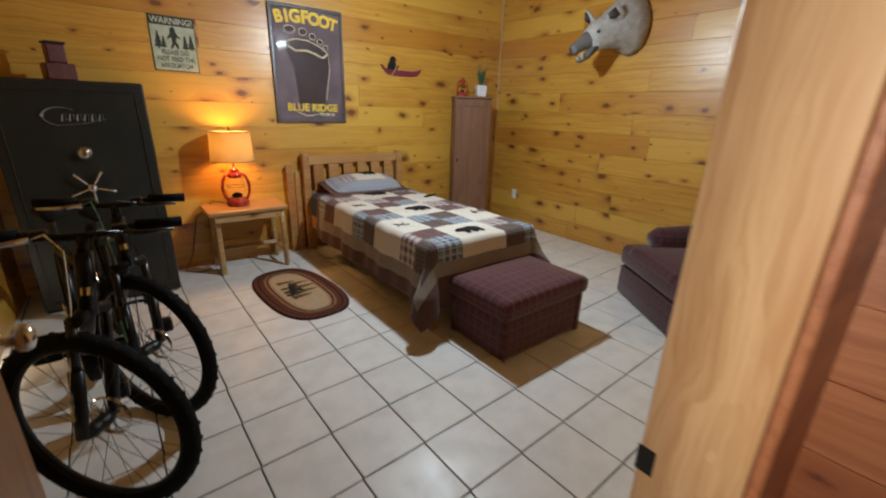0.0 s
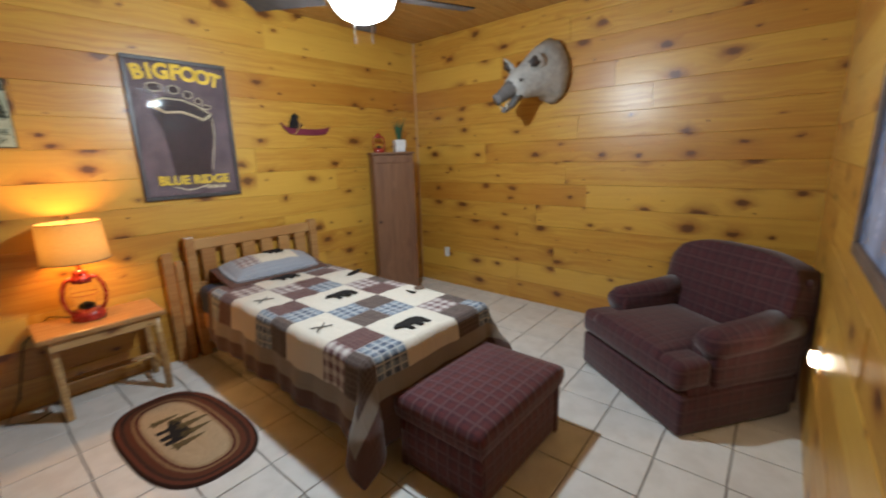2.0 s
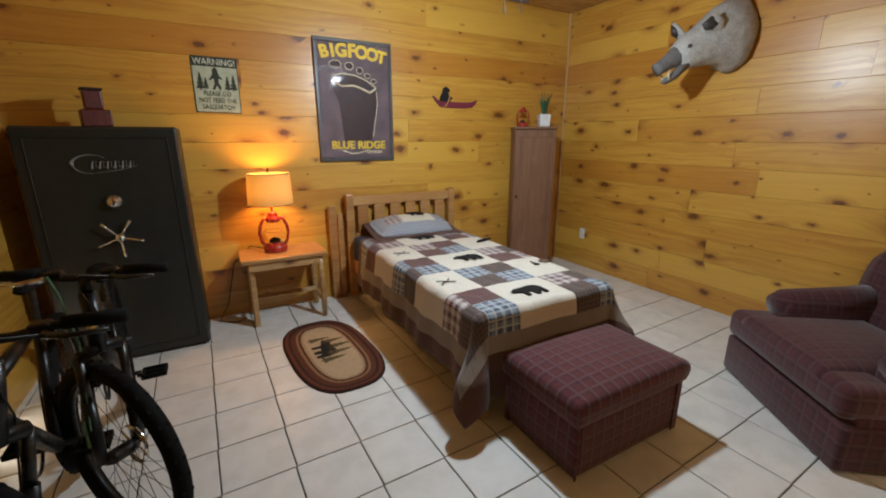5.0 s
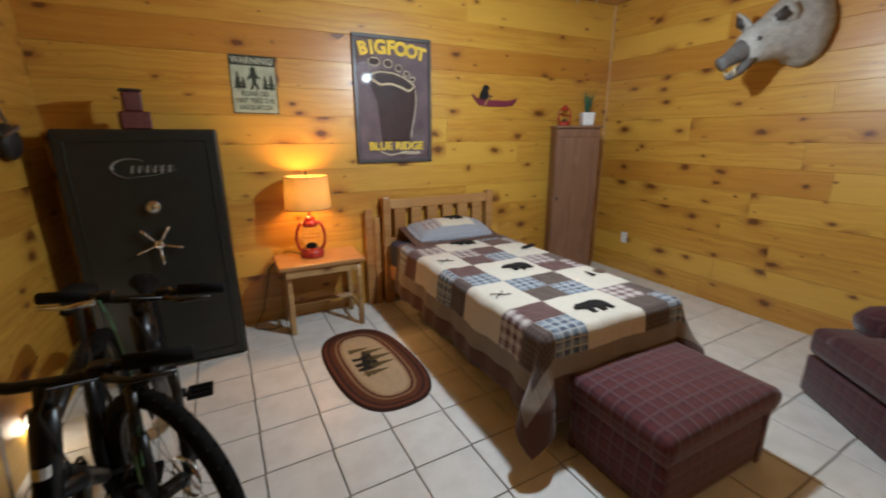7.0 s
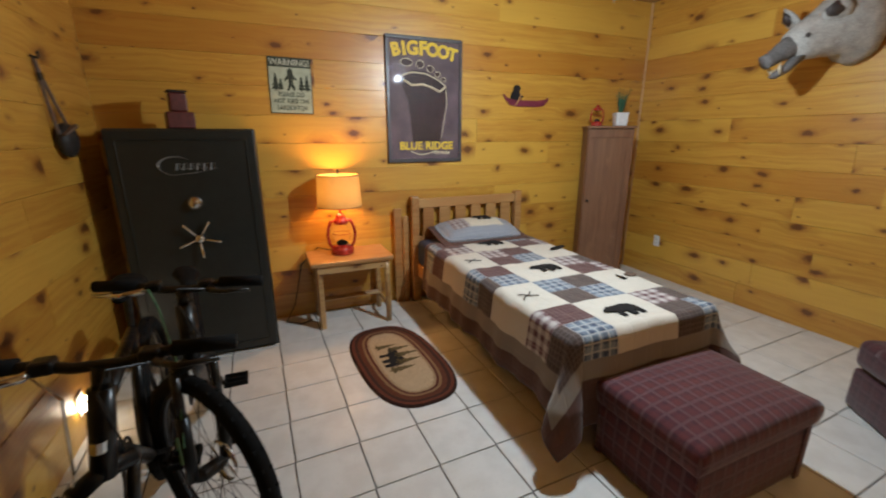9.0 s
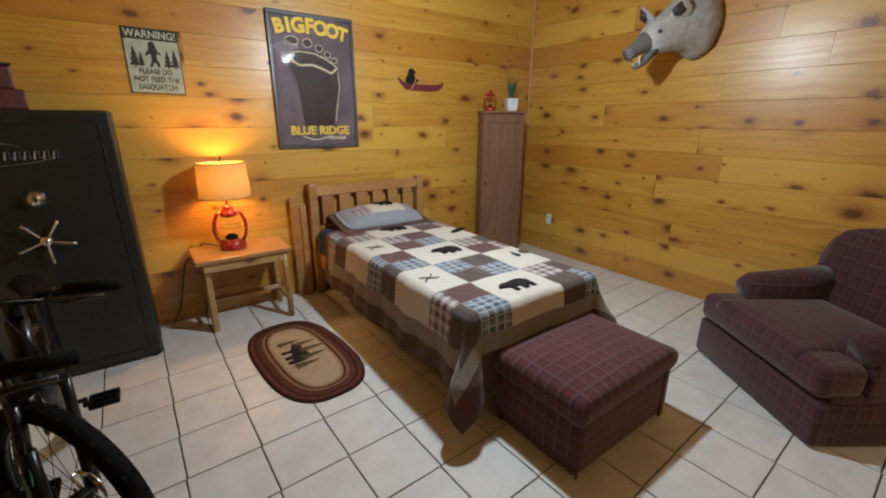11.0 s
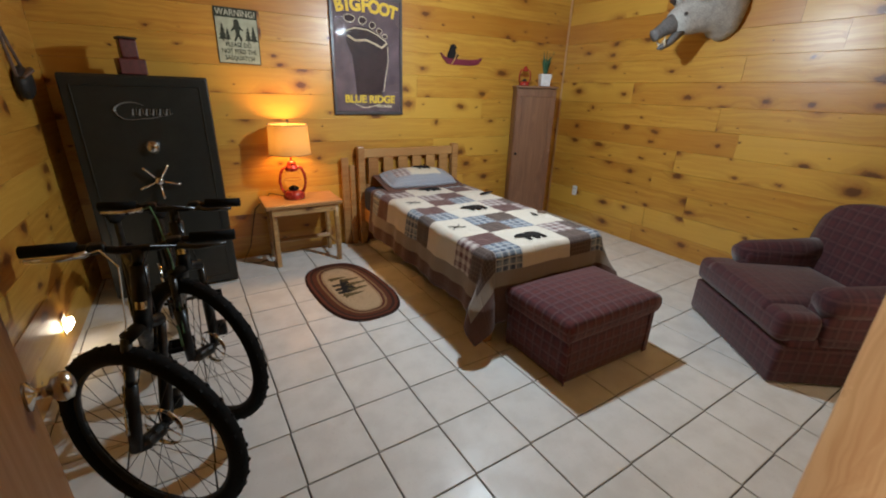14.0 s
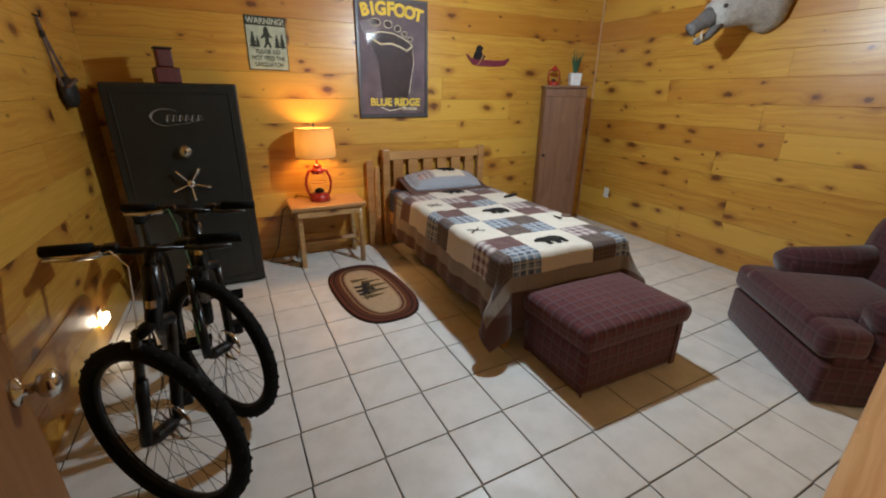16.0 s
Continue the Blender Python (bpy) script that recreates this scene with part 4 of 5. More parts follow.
for x, s in ((-0.105, 0.13), (-0.07, 0.09), (0.075, 0.11), (0.115, 0.12)):
    part("pine_print", outline([(a * s * 0.8, b * s) for a, b in PINETREE], 0.001), SIGN_DK, sg, m=pose(x, -0.0062, 0.0 + s * 0.35 - 0.02))
part("figure_print", outline([(-0.02, 0.11), (0.0, 0.125), (0.015, 0.11), (0.018, 0.085), (0.03, 0.06), (0.045, 0.05), (0.04, 0.04), (0.02, 0.05), (0.015, 0.02), (0.03, -0.01), (0.028, -0.035), (0.016, -0.03), (0.004, 0.0), (-0.015, -0.035), (-0.03, -0.03), (-0.012, 0.01), (-0.016, 0.05), (-0.04, 0.03), (-0.045, 0.04), (-0.022, 0.075)], 0.001), SIGN_DK, sg, "dark walking figure", m=pose(0, -0.0062, 0.0))

po = thing("foot_poster", "dark framed poster of a large footprint with yellow lettering", "poster", pose(1.776, 4.298, 1.757))
part("backing", box((-0.325, -0.012, -0.485), (0.325, 0.0, 0.485), 0.0), POSTER_BG, po)
for a, b in (((-0.34, 0.47), (0.34, 0.50)), ((-0.34, -0.50), (0.34, -0.47)), ((-0.34, -0.47), (-0.312, 0.47)), ((0.312, -0.47), (0.34, 0.47))):
    part("frame", box((a[0], -0.022, a[1]), (b[0], 0.0, b[1]), 0.004), FRAMEGREY, po)
PM = pose(0, -0.0125, 0)
FOOT = [(-0.20, 0.20), (-0.12, 0.245), (0.0, 0.24), (0.1, 0.20), (0.185, 0.135), (0.20, 0.08), (0.185, -0.05), (0.15, -0.18), (0.13, -0.33), (-0.12, -0.33), (-0.135, -0.15), (-0.15, 0.0), (-0.20, 0.11)]
part("footprint", outline(FOOT, 0.001), POSTER_DK, po, "dark foot print", m=PM)
toes = ((-0.165, 0.300, 0.050, 0.030), (-0.045, 0.292, 0.036, 0.030), (0.045, 0.262, 0.030, 0.026), (0.112, 0.222, 0.026, 0.022), (0.165, 0.182, 0.026, 0.018))
for x, z, a, b in toes:
    part("toe", outline(oval(x, z, a, b, 20), 0.0012), POSTER_DK, po, m=PM)
    part("toe_line", tube([(p, -0.002, q) for p, q in oval(x, z, a, b, 20)], 0.0024, 5, closed=True), POSTER_LT, po, m=PM)
part("pad_line", tube([(-0.20, -0.002, 0.20), (-0.12, -0.002, 0.228), (0.0, -0.002, 0.222), (0.1, -0.002, 0.185), (0.185, -0.002, 0.13)], 0.005, 5), POSTER_LT, po, m=PM)
part("pad_line", tube([(-0.19, -0.002, 0.165), (-0.12, -0.002, 0.128), (-0.02, -0.002, 0.138), (0.06, -0.002, 0.115), (0.13, -0.002, 0.085), (0.185, -0.002, 0.125)], 0.009, 5), POSTER_LT, po, m=PM)
part("edge_line", tube([(0.19, -0.002, 0.10), (0.195, -0.002, -0.02), (0.17, -0.002, -0.15), (0.145, -0.002, -0.29)], 0.003, 5), POSTER_LT, po, m=PM)
part("ridge_line", tube([(-0.14, -0.002, -0.405), (-0.06, -0.002, -0.435), (0.0, -0.002, -0.43), (0.1, -0.002, -0.405)], 0.004, 5), POSTER_LT, po, m=PM)
for i, ch in enumerate("BIGFOOT"):
    x = (-0.245, -0.178, -0.105, -0.018, 0.065, 0.158, 0.24)[i]
    lettering(ch, 0.145 - 0.004 * abs(i - 3), PM @ pose(x, -0.001, 0.345 + 0.02 * (1 - (abs(i - 2.6) / 3.0) ** 2), 0, 4 * (i - 3)), YELLOW, po, "yellow lettering", 1.0, bold=0.045)
lettering("BLUE RIDGE", 0.092, PM @ pose(0.01, -0.001, -0.39), YELLOW, po, "yellow lettering", 1.0, bold=0.035)
lettering("GEORGIA", 0.035, PM @ pose(0.15, -0.001, -0.432), POSTER_LT, po, "small cream lettering")
pane = part("pane", box((-0.314, -0.0185, -0.472), (0.314, -0.017, 0.472), 0), GLASS, po, "clear glazing")
pane.visible_shadow = False

ca = thing("canoe_plaque", "wooden wall plaque of a bear paddling a maroon canoe", "wall plaque", pose(2.785, 4.298, 1.80))
part("canoe", outline([(-0.25, 0.045), (-0.22, 0.0), (-0.17, -0.045), (-0.1, -0.055), (0.12, -0.055), (0.2, -0.045), (0.25, 0.0), (0.255, 0.03), (0.21, 0.01), (0.12, 0.0), (-0.12, 0.0), (-0.2, 0.015), (-0.24, 0.05)], 0.016), CANOE, ca)
part("bear", outline([(-0.17, 0.005), (-0.16, 0.05), (-0.14, 0.08), (-0.13, 0.12), (-0.10, 0.135), (-0.07, 0.115), (-0.06, 0.10), (-0.08, 0.085), (-0.075, 0.06), (-0.03, 0.035), (-0.05, 0.02), (-0.06, 0.0)], 0.018), BEARCLOTH, ca)
part("paddle", tube([(-0.06, -0.02, 0.05), (-0.09, -0.022, -0.01), (-0.12, -0.02, -0.05)], 0.006, 8), BEDWOOD, ca)

# ---- boar head on the east wall: local +y out of the wall
bo = tagged(mesh_ob("boar_head_mount", bmesh.new(), HIDE), "mounted grey boar head with open jaw and tusks", "mounted head")
bo.matrix_basis = pose(4.268, 2.57, 2.225)
bmh = bmesh.new()
tube([(0.0, 0, 0), (-0.04, 0.0, 0.0), (-0.12, 0.02, -0.01), (-0.21, 0.055, -0.055), (-0.29, 0.09, -0.095), (-0.37, 0.12, -0.13), (-0.44, 0.15, -0.165)], [0.185, 0.198, 0.182, 0.145, 0.118, 0.100, 0.072], 32, bmh, False, 1.22)
for v in bmh.verts:
    v.co += v.co.normalized() * (noise.noise(v.co * 14) * 0.012 + noise.noise(v.co * 45) * 0.007)
    if v.co.x > -0.12:
        v.co.z *= 1.15
rng = random.Random(9)
for i in range(260):
    t, f = rng.uniform(0.1, 3.04), rng.uniform(0.1, 1.0)
    p = Vector((-0.30 * f, 0.09 * f + 0.19 * (1 - 0.3 * f) * math.cos(t), (0.25 - 0.16 * f) * math.sin(t) - 0.05 * f))
    tube([p, p + Vector((0.035, rng.uniform(-0.015, 0.015), 0.012 + 0.022 * math.sin(t)))], [0.0035, 0.0008], 4, bmh)
for s in (-1, 1):
    ear = [(-0.29, 0.09 + s * 0.085, -0.025), (-0.315, 0.10 + s * 0.125, 0.015), (-0.33, 0.11 + s * 0.15, 0.06), (-0.34, 0.12 + s * 0.165, 0.115)]
    tube(ear, [0.045, 0.085, 0.068, 0.006], 12, bmh, False, 0.35)
n_hide = len(bmh.faces)
tube([(-0.41, 0.137, -0.150), (-0.47, 0.163, -0.185), (-0.515, 0.183, -0.22), (-0.555, 0.202, -0.25), (-0.575, 0.212, -0.262)], [0.080, 0.062, 0.050, 0.045, 0.047], 20, bmh, False, 1.05)
tube([(-0.37, 0.11, -0.21), (-0.44, 0.145, -0.30), (-0.505, 0.172, -0.345), (-0.53, 0.185, -0.352)], [0.06, 0.045, 0.032, 0.012], 14, bmh, False, 0.7)
n_muzzle = len(bmh.faces)
for s in (-1, 1):
    bmesh.ops.create_uvsphere(bmh, u_segments=10, v_segments=6, radius=0.017, matrix=pose(-0.405 + s * 0.028, 0.135 + s * 0.080, -0.105))
    tube([(-0.345, 0.10 + s * 0.12, 0.0), (-0.358, 0.11 + s * 0.14, 0.035), (-0.358, 0.12 + s * 0.155, 0.085)], [0.03, 0.060, 0.012], 8, bmh, False, 0.4)
n_dark = len(bmh.faces)
for s in (-1, 1):
    tube([(-0.49 + s * 0.012, 0.168 + s * 0.032, -0.335), (-0.51 + s * 0.02, 0.178 + s * 0.045, -0.30), (-0.505 + s * 0.02, 0.178 + s * 0.045, -0.262)], [0.011, 0.009, 0.002], 8, bmh)
    for q in (0.0, 0.02, 0.04):
        tube([(-0.50 + q, 0.172 - q * 0.4 + s * 0.02, -0.328 + q * 0.5), (-0.50 + q, 0.172 - q * 0.4 + s * 0.02, -0.300 + q * 0.5)], [0.006, 0.002], 6, bmh)
bmh.faces.ensure_lookup_table()
for i, f in enumerate(bmh.faces):
    f.material_index = 0 if i < n_hide else (3 if i < n_muzzle else (1 if i < n_dark else 2))
    f.smooth = True
bmh.to_mesh(bo.data)
bmh.free()
for mt in (SNOUT, TUSK, MUZZLE):
    bo.data.materials.append(mt)

# ---- south wall: framed picture and tin tree; local -y towards the room (world +y)
SW = pose(JX, JY, 0, 0, 0, ANG) @ pose(0, 0.003, 0, 0, 0, 180)


def on_south(x, z):
    return SW @ pose(-(x - JX), 0, z)


pic = thing("framed_picture", "weathered wood framed glossy picture on the pine wall, blue reflection painted in", "picture", on_south(2.165, 1.465))
part("print", box((-0.33, -0.012, -0.28), (0.33, 0.0, 0.30), 0.0), REFLECT_PRINT, pic)
for a, b in (((-0.365, 0.29), (0.365, 0.335)), ((-0.365, -0.31), (0.365, -0.265)), ((-0.365, -0.265), (-0.32, 0.29)), ((0.32, -0.265), (0.365, 0.29))):
    part("frame", box((a[0], -0.026, a[1]), (b[0], 0.0, b[1]), 0.005), FRAMEBROWN, pic)
tt = thing("tin_tree", "dark green tin pine tree ornament hung on the wall", "wall ornament", on_south(1.5, 1.46))
half = []
for i in range(9):
    z = 0.125 - 0.029 * i
    w = 0.012 + 0.034 * math.sin(math.pi * (i + 1.5) / 11) * (1.0 + 0.25 * (i % 2))
    half += [(w * 0.45, z), (w, z - 0.022), (w * 0.75, z - 0.018)]
half += [(0.006, -0.125), (0.005, -0.15)]
tree_line = [(0, 0.15)] + half + [(-a * (0.9 + 0.25 * math.sin(7 * b * 10)), b + 0.006) for a, b in reversed(half)]
part("tree", outline([(a * 0.85 + 0.012 * math.cos(b * 14), b * 0.82) for a, b in tree_line], 0.004), TREEGREEN, tt)
part("trunk", tube([(0.005, -0.004, 0.10), (0.011, -0.004, 0.0), (0.0, -0.004, -0.12)], 0.003, 6), TREEGREEN, tt)

# ---- west wall: picture and banjo; local -y towards the room (world +x)
def on_west(y, z):
    return pose(X0 + 0.003, y, z, 0, 0, 90)


fl = thing("flag_picture", "dark framed faded striped flag picture", "picture", on_west(2.45, 1.93))
for i in range(7):
    part("stripe", box((-0.28, -0.012, -0.24 + i * 0.0686), (0.28, 0.0, -0.24 + (i + 1) * 0.0686 - 0.001), 0), FLAGRED if i % 2 else FLAGPALE, fl)
for a, b in (((-0.31, 0.24), (0.31, 0.275)), ((-0.31, -0.275), (0.31, -0.24)), ((-0.31, -0.24), (-0.28, 0.24)), ((0.28, -0.24), (0.31, 0.24))):
    part("frame", box((a[0], -0.022, a[1]), (b[0], 0.0, b[1]), 0.004), DARKRED, fl)
bj = thing("canteen", "small dark round canteen hanging on the wall by leather straps", "canteen", on_west(3.70, 1.46) @ pose(0, 0, 0, 0, -16, 0))
part("pot", lathe([(0.03, 0), (0.075, 0.006), (0.09, 0.025), (0.088, 0.045), (0.06, 0.066), (0.02, 0.072)], 24), IRON, bj, "", True, pose(0, 0, 0, 90))
for k in (-1, 1):
    part("strap", tube([(k * 0.07, -0.03, 0.05), (k * 0.045, -0.02, 0.17), (k * 0.014, -0.012, 0.31), (0, -0.012, 0.40)], 0.008, 8, flat=0.4), FRAMEBROWN, bj, "brown leather strap")
part("buckle", box((-0.02, -0.022, 0.30), (0.02, -0.006, 0.335), 0.004), DARKMETAL, bj)
part("hook", tube([(0, 0, 0.41), (0, -0.03, 0.40), (0, -0.035, 0.43)], 0.006, 8), IRON, bj)
part("flap", tube([(-0.085, -0.055, 0.05), (0.0, -0.075, 0.065), (0.09, -0.055, 0.055)], [0.012, 0.022, 0.014], 10, flat=0.5), FRAMEBROWN, bj)

# on the safe
rl = thing("tin_coffee_mill", "small dark red tin mill standing on the safe", "coffee mill", pose(0.0, 4.02, 1.527, 0, 0, 15))
part("base", box((-0.075, -0.075, 0), (0.075, 0.075, 0.10), 0.008, 2), DARKRED, rl)
part("neck", box((-0.048, -0.048, 0.10), (0.048, 0.048, 0.215), 0.010, 2), DARKRED, rl)
part("lid", box((-0.055, -0.055, 0.215), (0.055, 0.055, 0.228), 0.004), IRON, rl)

# wall outlet and night lights
ol = thing("wall_outlet", "white duplex outlet plate on the pine wall", "outlet", pose(4.268, 3.87, 0.39, 0, 0, -90))
part("plate", box((-0.036, -0.006, -0.058), (0.036, 0, 0.058), 0.004), WHITE, ol)
for z in (0.022, -0.022):
    part("socket", box((-0.016, -0.009, z - 0.014), (0.016, -0.005, z + 0.014), 0.003), WHITE, ol)
    for x in (-0.006, 0.006):
        part("slot", box((x - 0.0012, -0.0098, z - 0.005), (x + 0.0012, -0.0088, z + 0.005), 0), IRON, ol)


def night_light(m):
    t = thing("night_light", "small lit plug-in night light glowing on the wall", "night light", m, "night lights")
    part("plate", box((-0.036, -0.006, -0.058), (0.036, 0, 0.058), 0.004), WHITE, t)
    part("lens", box((-0.05, -0.035, -0.022), (0.05, -0.006, 0.022), 0.008, 2), NIGHT, t, "glowing lens")


night_light(on_west(NL_Y, NL_Z))
night_light(on_south(NS_X, NS_Z))


# ---- bicycles
def wheel(parent, hub, az, r=0.356, lean=0.0):
    """Knobby tyre, rim, spokes, hub and brake disc, turning round local y."""
    m = pose(*hub, 0, lean, az - 90)
    w = part("wheel", tube([((r - 0.030) * math.cos(a), 0, (r - 0.030) * math.sin(a)) for a in (2 * math.pi * i / 64 for i in range(64))], 0.030, 12, closed=True), BLACK, parent, "black knobby tyre", True, m)
    kn = bmesh.new()
    for i in range(72):
        a = 2 * math.pi * i / 72
        for y in (-0.014, 0.014) if i % 2 else (0.0,):
            box((-0.006, y - 0.005, r - 0.006), (0.006, y + 0.005, r - 0.0005), 0, 1, kn, pose(0, 0, 0, 0, math.degrees(a), 0))
    part("tread", kn, BLACK, w)
    part("rim", tube([((r - 0.058) * math.cos(a), 0, (r - 0.058) * math.sin(a)) for a in (2 * math.pi * i / 64 for i in range(64))], 0.011, 10, closed=True), BIKE_PAINT, w, "black rim", True)
    part("hub", tube([(0, -0.055, 0), (0, -0.03, 0), (0, 0.03, 0), (0, 0.055, 0)], [0.016, 0.026, 0.026, 0.016], 16), DARKMETAL, w)
    part("brake_disc", tube([(0.075 * math.cos(a), -0.045, 0.075 * math.sin(a)) for a in (2 * math.pi * i / 28 for i in range(28))], 0.007, 6, closed=True, flat=0.3), CHROME, w, "steel brake disc")
    for i in range(6):
        a = math.pi * i / 3
        part("disc_arm", tube([(0.02 * math.cos(a), -0.045, 0.02 * math.sin(a)), (0.07 * math.cos(a + 0.4), -0.045, 0.07 * math.sin(a + 0.4))], 0.003, 5), CHROME, w)
    for i in range(28):
        a, b = 2 * math.pi * i / 28, 2 * math.pi * i / 28 + (0.5 if i % 4 < 2 else -0.5)
        y = 0.03 if i % 2 else -0.03
        part("spoke", tube([(0.024 * math.cos(b), y, 0.024 * math.sin(b)), ((r - 0.06) * math.cos(a), 0, (r - 0.06) * math.sin(a))], 0.0011, 4), DARKMETAL, w)
    return w


def bicycle(label, hub, az, rear, bar_mid, bar_az, accent, bar_len=0.33, seat_h=0.44):
    """A mountain bike: steered front wheel, suspension fork, frame, rear wheel, bar with grips and levers, saddle."""
    t = thing("mountain_bike", label, "bicycle", group="bicycles against the wall")
    h, b, rr = Vector(hub), Vector(bar_mid), Vector(rear)
    ax = Vector((math.cos(radians(az)), math.sin(radians(az)), 0))
    wheel(t, h, az)
    ba = math.degrees(math.atan2(h.y - rr.y, h.x - rr.x))
    wheel(t, rr, ba + 90)
    crown = h.lerp(b, 0.60)
    fk = part("fork", tube([crown - ax * 0.065, crown + Vector((0, 0, 0.015)), crown + ax * 0.065], 0.022, 12), BIKE_PAINT, t, "black suspension fork", True)
    for s in (-1, 1):
        top, low = crown + ax * 0.065 * s, h + ax * 0.062 * s
        part("stanchion", tube([top, top.lerp(low, 0.45)], 0.015, 12), DARKMETAL, fk, "", True)
        part("lower_leg", tube([top.lerp(low, 0.40), top.lerp(low, 0.8), low], [0.021, 0.021, 0.018], 12), BIKE_PAINT, fk, "", True)
    part("fork_decal", tube([crown.lerp(h, 0.55) + ax * 0.088, crown.lerp(h, 0.8) + ax * 0.085], 0.006, 6), accent, fk, "coloured stripe")
    part("caliper", box((-0.03, -0.03, -0.03), (0.03, 0.03, 0.03), 0.01, 2), BIKE_PAINT, fk, m=pose(*(h - ax * 0.07 + Vector((0.02, 0.04, 0.06)))))
    head_top = h.lerp(b, 0.92)
    part("head_tube", tube([crown, head_top], 0.026, 14), BIKE_PAINT, t, "", True)
    part("head_badge", tube([head_top.lerp(crown, 0.5) + Vector((0.0, -0.028, 0.0)), head_top.lerp(crown, 0.62) + Vector((0.0, -0.028, 0))], 0.016, 10), CHROME, t, "silver head badge")
    d = (rr - h)
    flat_d = Vector((d.x, d.y, 0)).normalized()
    bb = Vector((h.x, h.y, 0.33)) + flat_d * 0.66
    seat = bb + flat_d * 0.17 + Vector((0, 0, seat_h))
    tubes = bmesh.new()
    for p, q, r in ((head_top.lerp(crown, 0.7), bb, 0.026), (head_top.lerp(crown, 0.25), seat, 0.019), (bb, seat, 0.018), (bb, rr, 0.011), (seat, rr, 0.010)):
        tube([p, q], r, 12, tubes)
    part("frame", tubes, BIKE_PAINT, t, "black diamond frame", True)
    part("seat_post", tube([seat, seat + Vector((0, 0, 0.14)) + flat_d * 0.04], 0.014, 10), DARKMETAL, t)
    sp = seat + Vector((0, 0, 0.155)) + flat_d * 0.05
    part("saddle", tube([sp - flat_d * 0.15, sp - flat_d * 0.05, sp + flat_d * 0.04, sp + flat_d * 0.11], [0.018, 0.035, 0.062, 0.055], 14, None, False, 0.5), BLACK, t, "black saddle", True)
    cr = Vector((-flat_d.y, flat_d.x, 0))
    part("chainring", tube([bb + cr * 0.06 + flat_d * 0.085 * math.cos(a) + Vector((0, 0, 0.085 * math.sin(a))) for a in (2 * math.pi * i / 28 for i in range(28))], 0.006, 6, closed=True), DARKMETAL, t)
    for s, up in ((1, -1), (-1, 1)):
        cbase = bb + cr * 0.075 * s
        tip = cbase + (Vector((0, 0, 0.06)) - flat_d * 0.16) * up
        ck = part("crank", tube([bb, cbase, tip], 0.010, 8), DARKMETAL, t)
        cage = bmesh.new()
        for lo, hi in (((-0.05, -0.045), (0.05, -0.033)), ((-0.05, 0.033), (0.05, 0.045)), ((-0.05, -0.033), (-0.038, 0.033)), ((0.038, -0.033), (0.05, 0.033)), ((-0.038, -0.007), (0.038, 0.007))):
            box((lo[0], lo[1], -0.012), (hi[0], hi[1], 0.012), 0.003, 1, cage)
        part("pedal", cage, BLACK, ck, "black cage pedal", m=pose(*(tip + cr * 0.06 * s)))
    bd = Vector((math.cos(radians(bar_az)), math.sin(radians(bar_az)), 0))
    back = Vector((-bd.y, bd.x, 0))
    part("stem", tube([head_top, b], 0.017, 12), BIKE_PAINT, t, "", True)
    hbar = part("handlebar", tube([b - bd * bar_len + Vector((0, 0, 0.02)), b - bd * 0.12 + Vector((0, 0, 0.015)), b - bd * 0.05, b + bd * 0.05, b + bd * 0.12 + Vector((0, 0, 0.015)), b + bd * bar_len + Vector((0, 0, 0.02))], 0.0125, 10), BIKE_PAINT, t, "black riser handlebar", True)
    for s in (-1, 1):
        e = b + bd * s * bar_len + Vector((0, 0, 0.02))
        part("grip", tube([e + bd * s * 0.005, e - bd * s * 0.125], 0.018, 12), BLACK, hbar, "black rubber grip", True)
        lv = e - bd * s * 0.15 + Vector((0, 0, -0.012))
        f = -back if back.y > 0 else back
        part("brake_lever", tube([lv, lv + f * 0.035, lv + f * 0.06 + bd * s * 0.05, lv + f * 0.05 + bd * s * 0.13], [0.012, 0.010, 0.007, 0.006], 8), CHROME if s > 0 else DARKMETAL, hbar, "metal brake lever", True)
        part("shifter", box((-0.022, -0.022, -0.018), (0.022, 0.022, 0.014), 0.008, 2), BIKE_PAINT, hbar, m=pose(*(e - bd * s * 0.17 + Vector((0, 0, -0.005)))))
        part("cable", tube([lv + f * 0.03, lv + f * 0.10 - bd * s * 0.06 + Vector((0, 0, 0.03)), b + f * 0.09 + Vector((0, 0, -0.02)) + bd * s * 0.03, crown + ax * 0.05 * s + Vector((0, 0, 0.05)), h + ax * 0.07 * s + Vector((0, 0, 0.14))], 0.0028, 6), BIKE_PAINT if s < 0 else accent, t)
    return t


bicycle("black mountain bike with front suspension leaning by the wall", (0.005, 1.79, 0.356), -132, (-0.09, 2.83, 0.356), (0.08, 1.87, 1.0), 172, CHROME, 0.27)
bicycle("black mountain bike with green fork stripe parked behind another", (0.175, 2.25, 0.356), -143, (0.02, 3.30, 0.356), (0.165, 2.335, 1.0), 164, GREENPAINT, 0.25, 0.32)


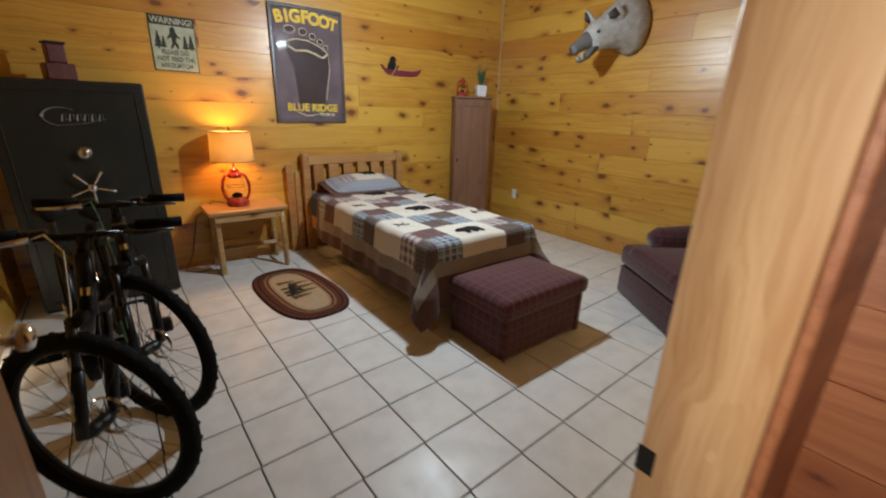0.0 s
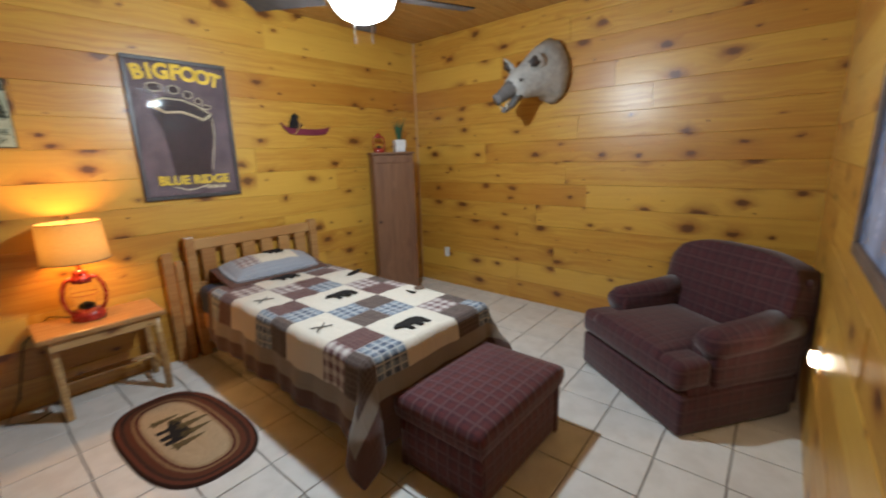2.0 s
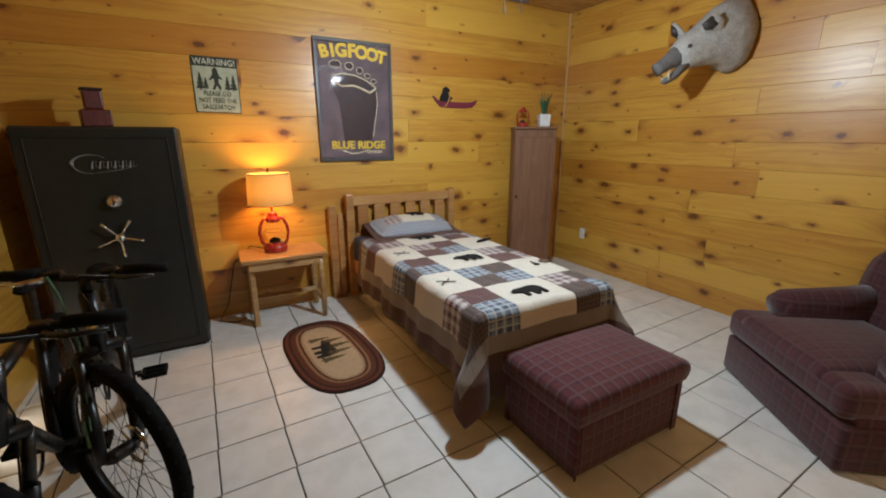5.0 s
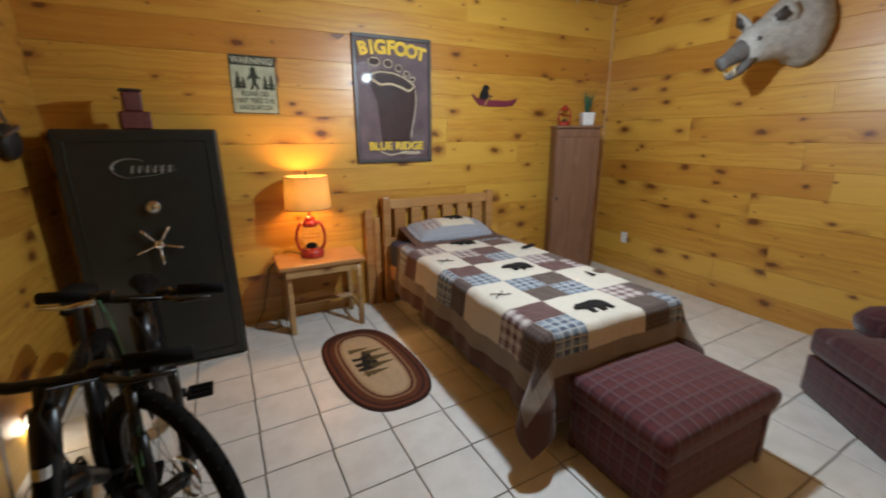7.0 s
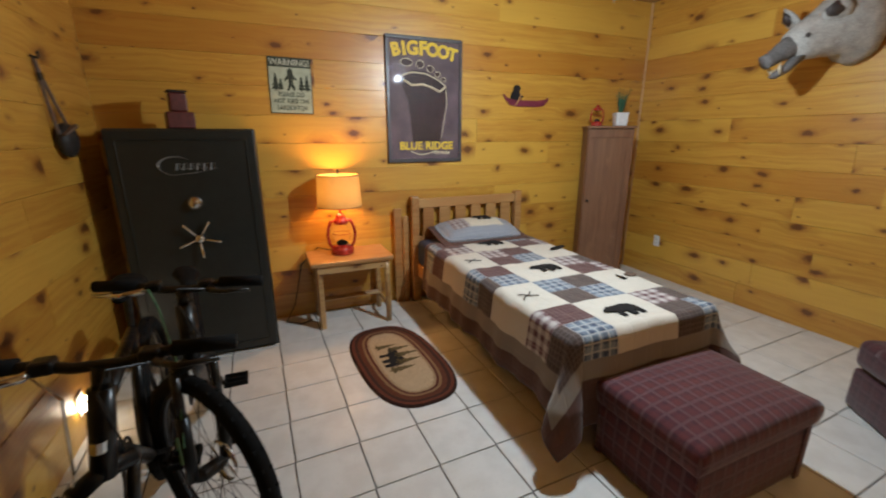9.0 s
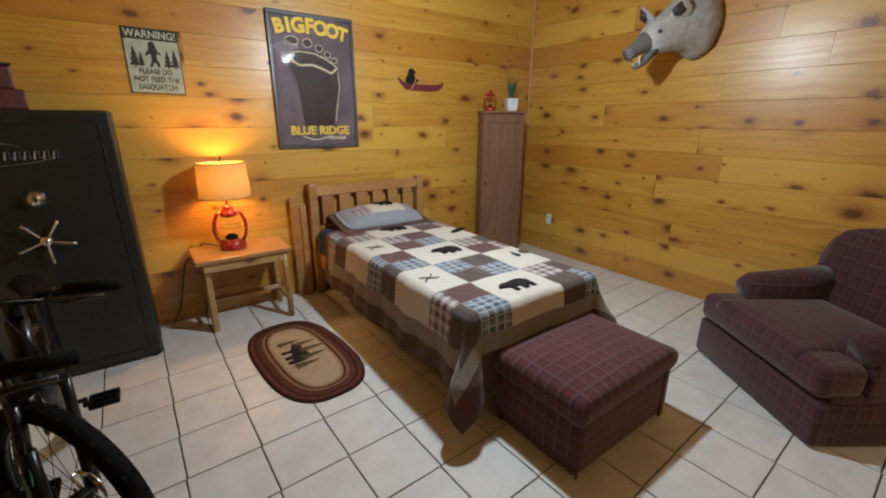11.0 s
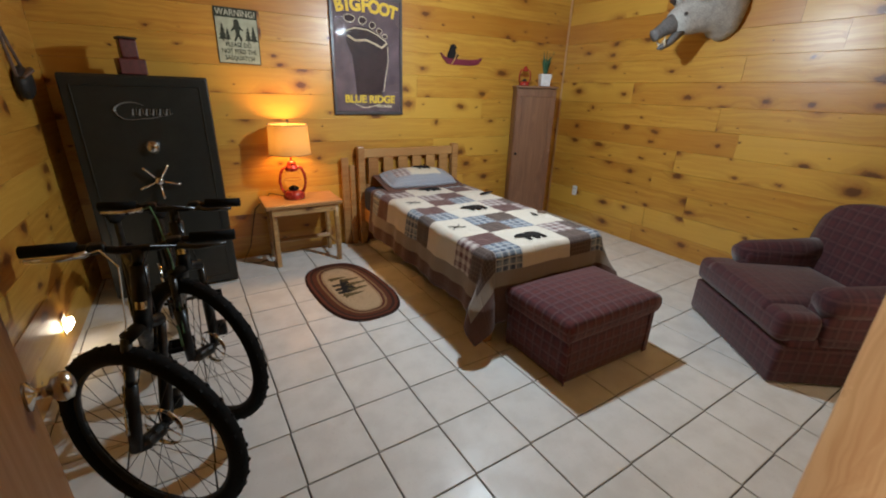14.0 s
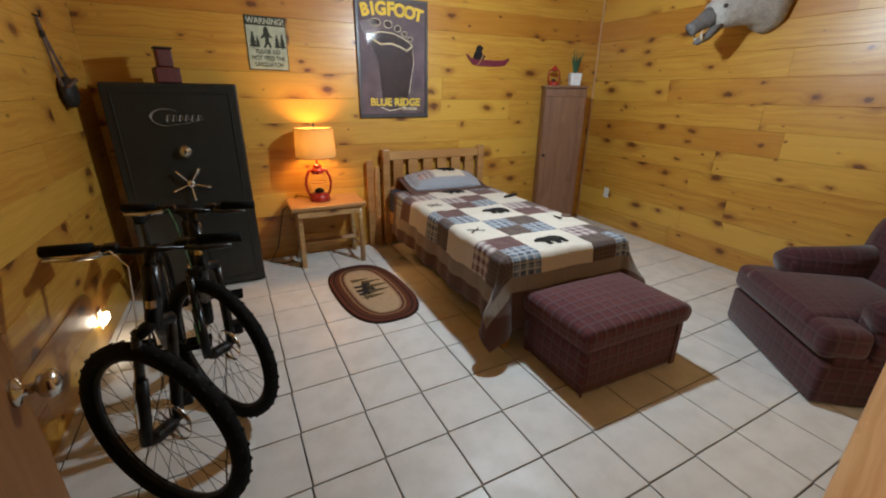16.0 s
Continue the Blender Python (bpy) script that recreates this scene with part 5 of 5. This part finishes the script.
# ---- board walls and floor tiles
build_walls()
PX, PY = 0.308, 0.308
bm = box((-PX / 2 + 0.0035, -PY / 2 + 0.0035, -0.007), (PX / 2 - 0.0035, PY / 2 - 0.0035, 0.0), 0)
top = [v for v in bm.verts if v.co.z > -0.001]
for v in top:
    v.co.z = -0.0015
f = [f for f in bm.faces if f.normal.z > 0.9]
r = bmesh.ops.inset_region(bm, faces=f, thickness=0.003)
for v in f[0].verts:
    v.co.z = 0.0
tile_mesh = bpy.data.meshes.new("tile")
bm.to_mesh(tile_mesh)
bm.free()
tile_mesh.materials.append(TILE)
rng = random.Random(2)
for i in range(-6, 12):
    for j in range(-8, 11):
        x, y, _ = (1.08 + (i + 0.5) * PX - 0.014 * (j + 0.5) * PY, 1.372 + (j + 0.5) * PY + 0.040 * (i + 0.5) * PX, 0)
        if y > Y1 + 0.15 or x > X1 + 0.15 or x < X0 - 0.2 or y < -0.6:
            continue
        ob = new("tile", tile_mesh)
        ob.parent = floor
        ob.matrix_basis = pose(x, y, rng.uniform(-0.0006, 0.0), rng.uniform(-0.08, 0.08), rng.uniform(-0.08, 0.08), 1.7 + rng.uniform(-0.12, 0.12))
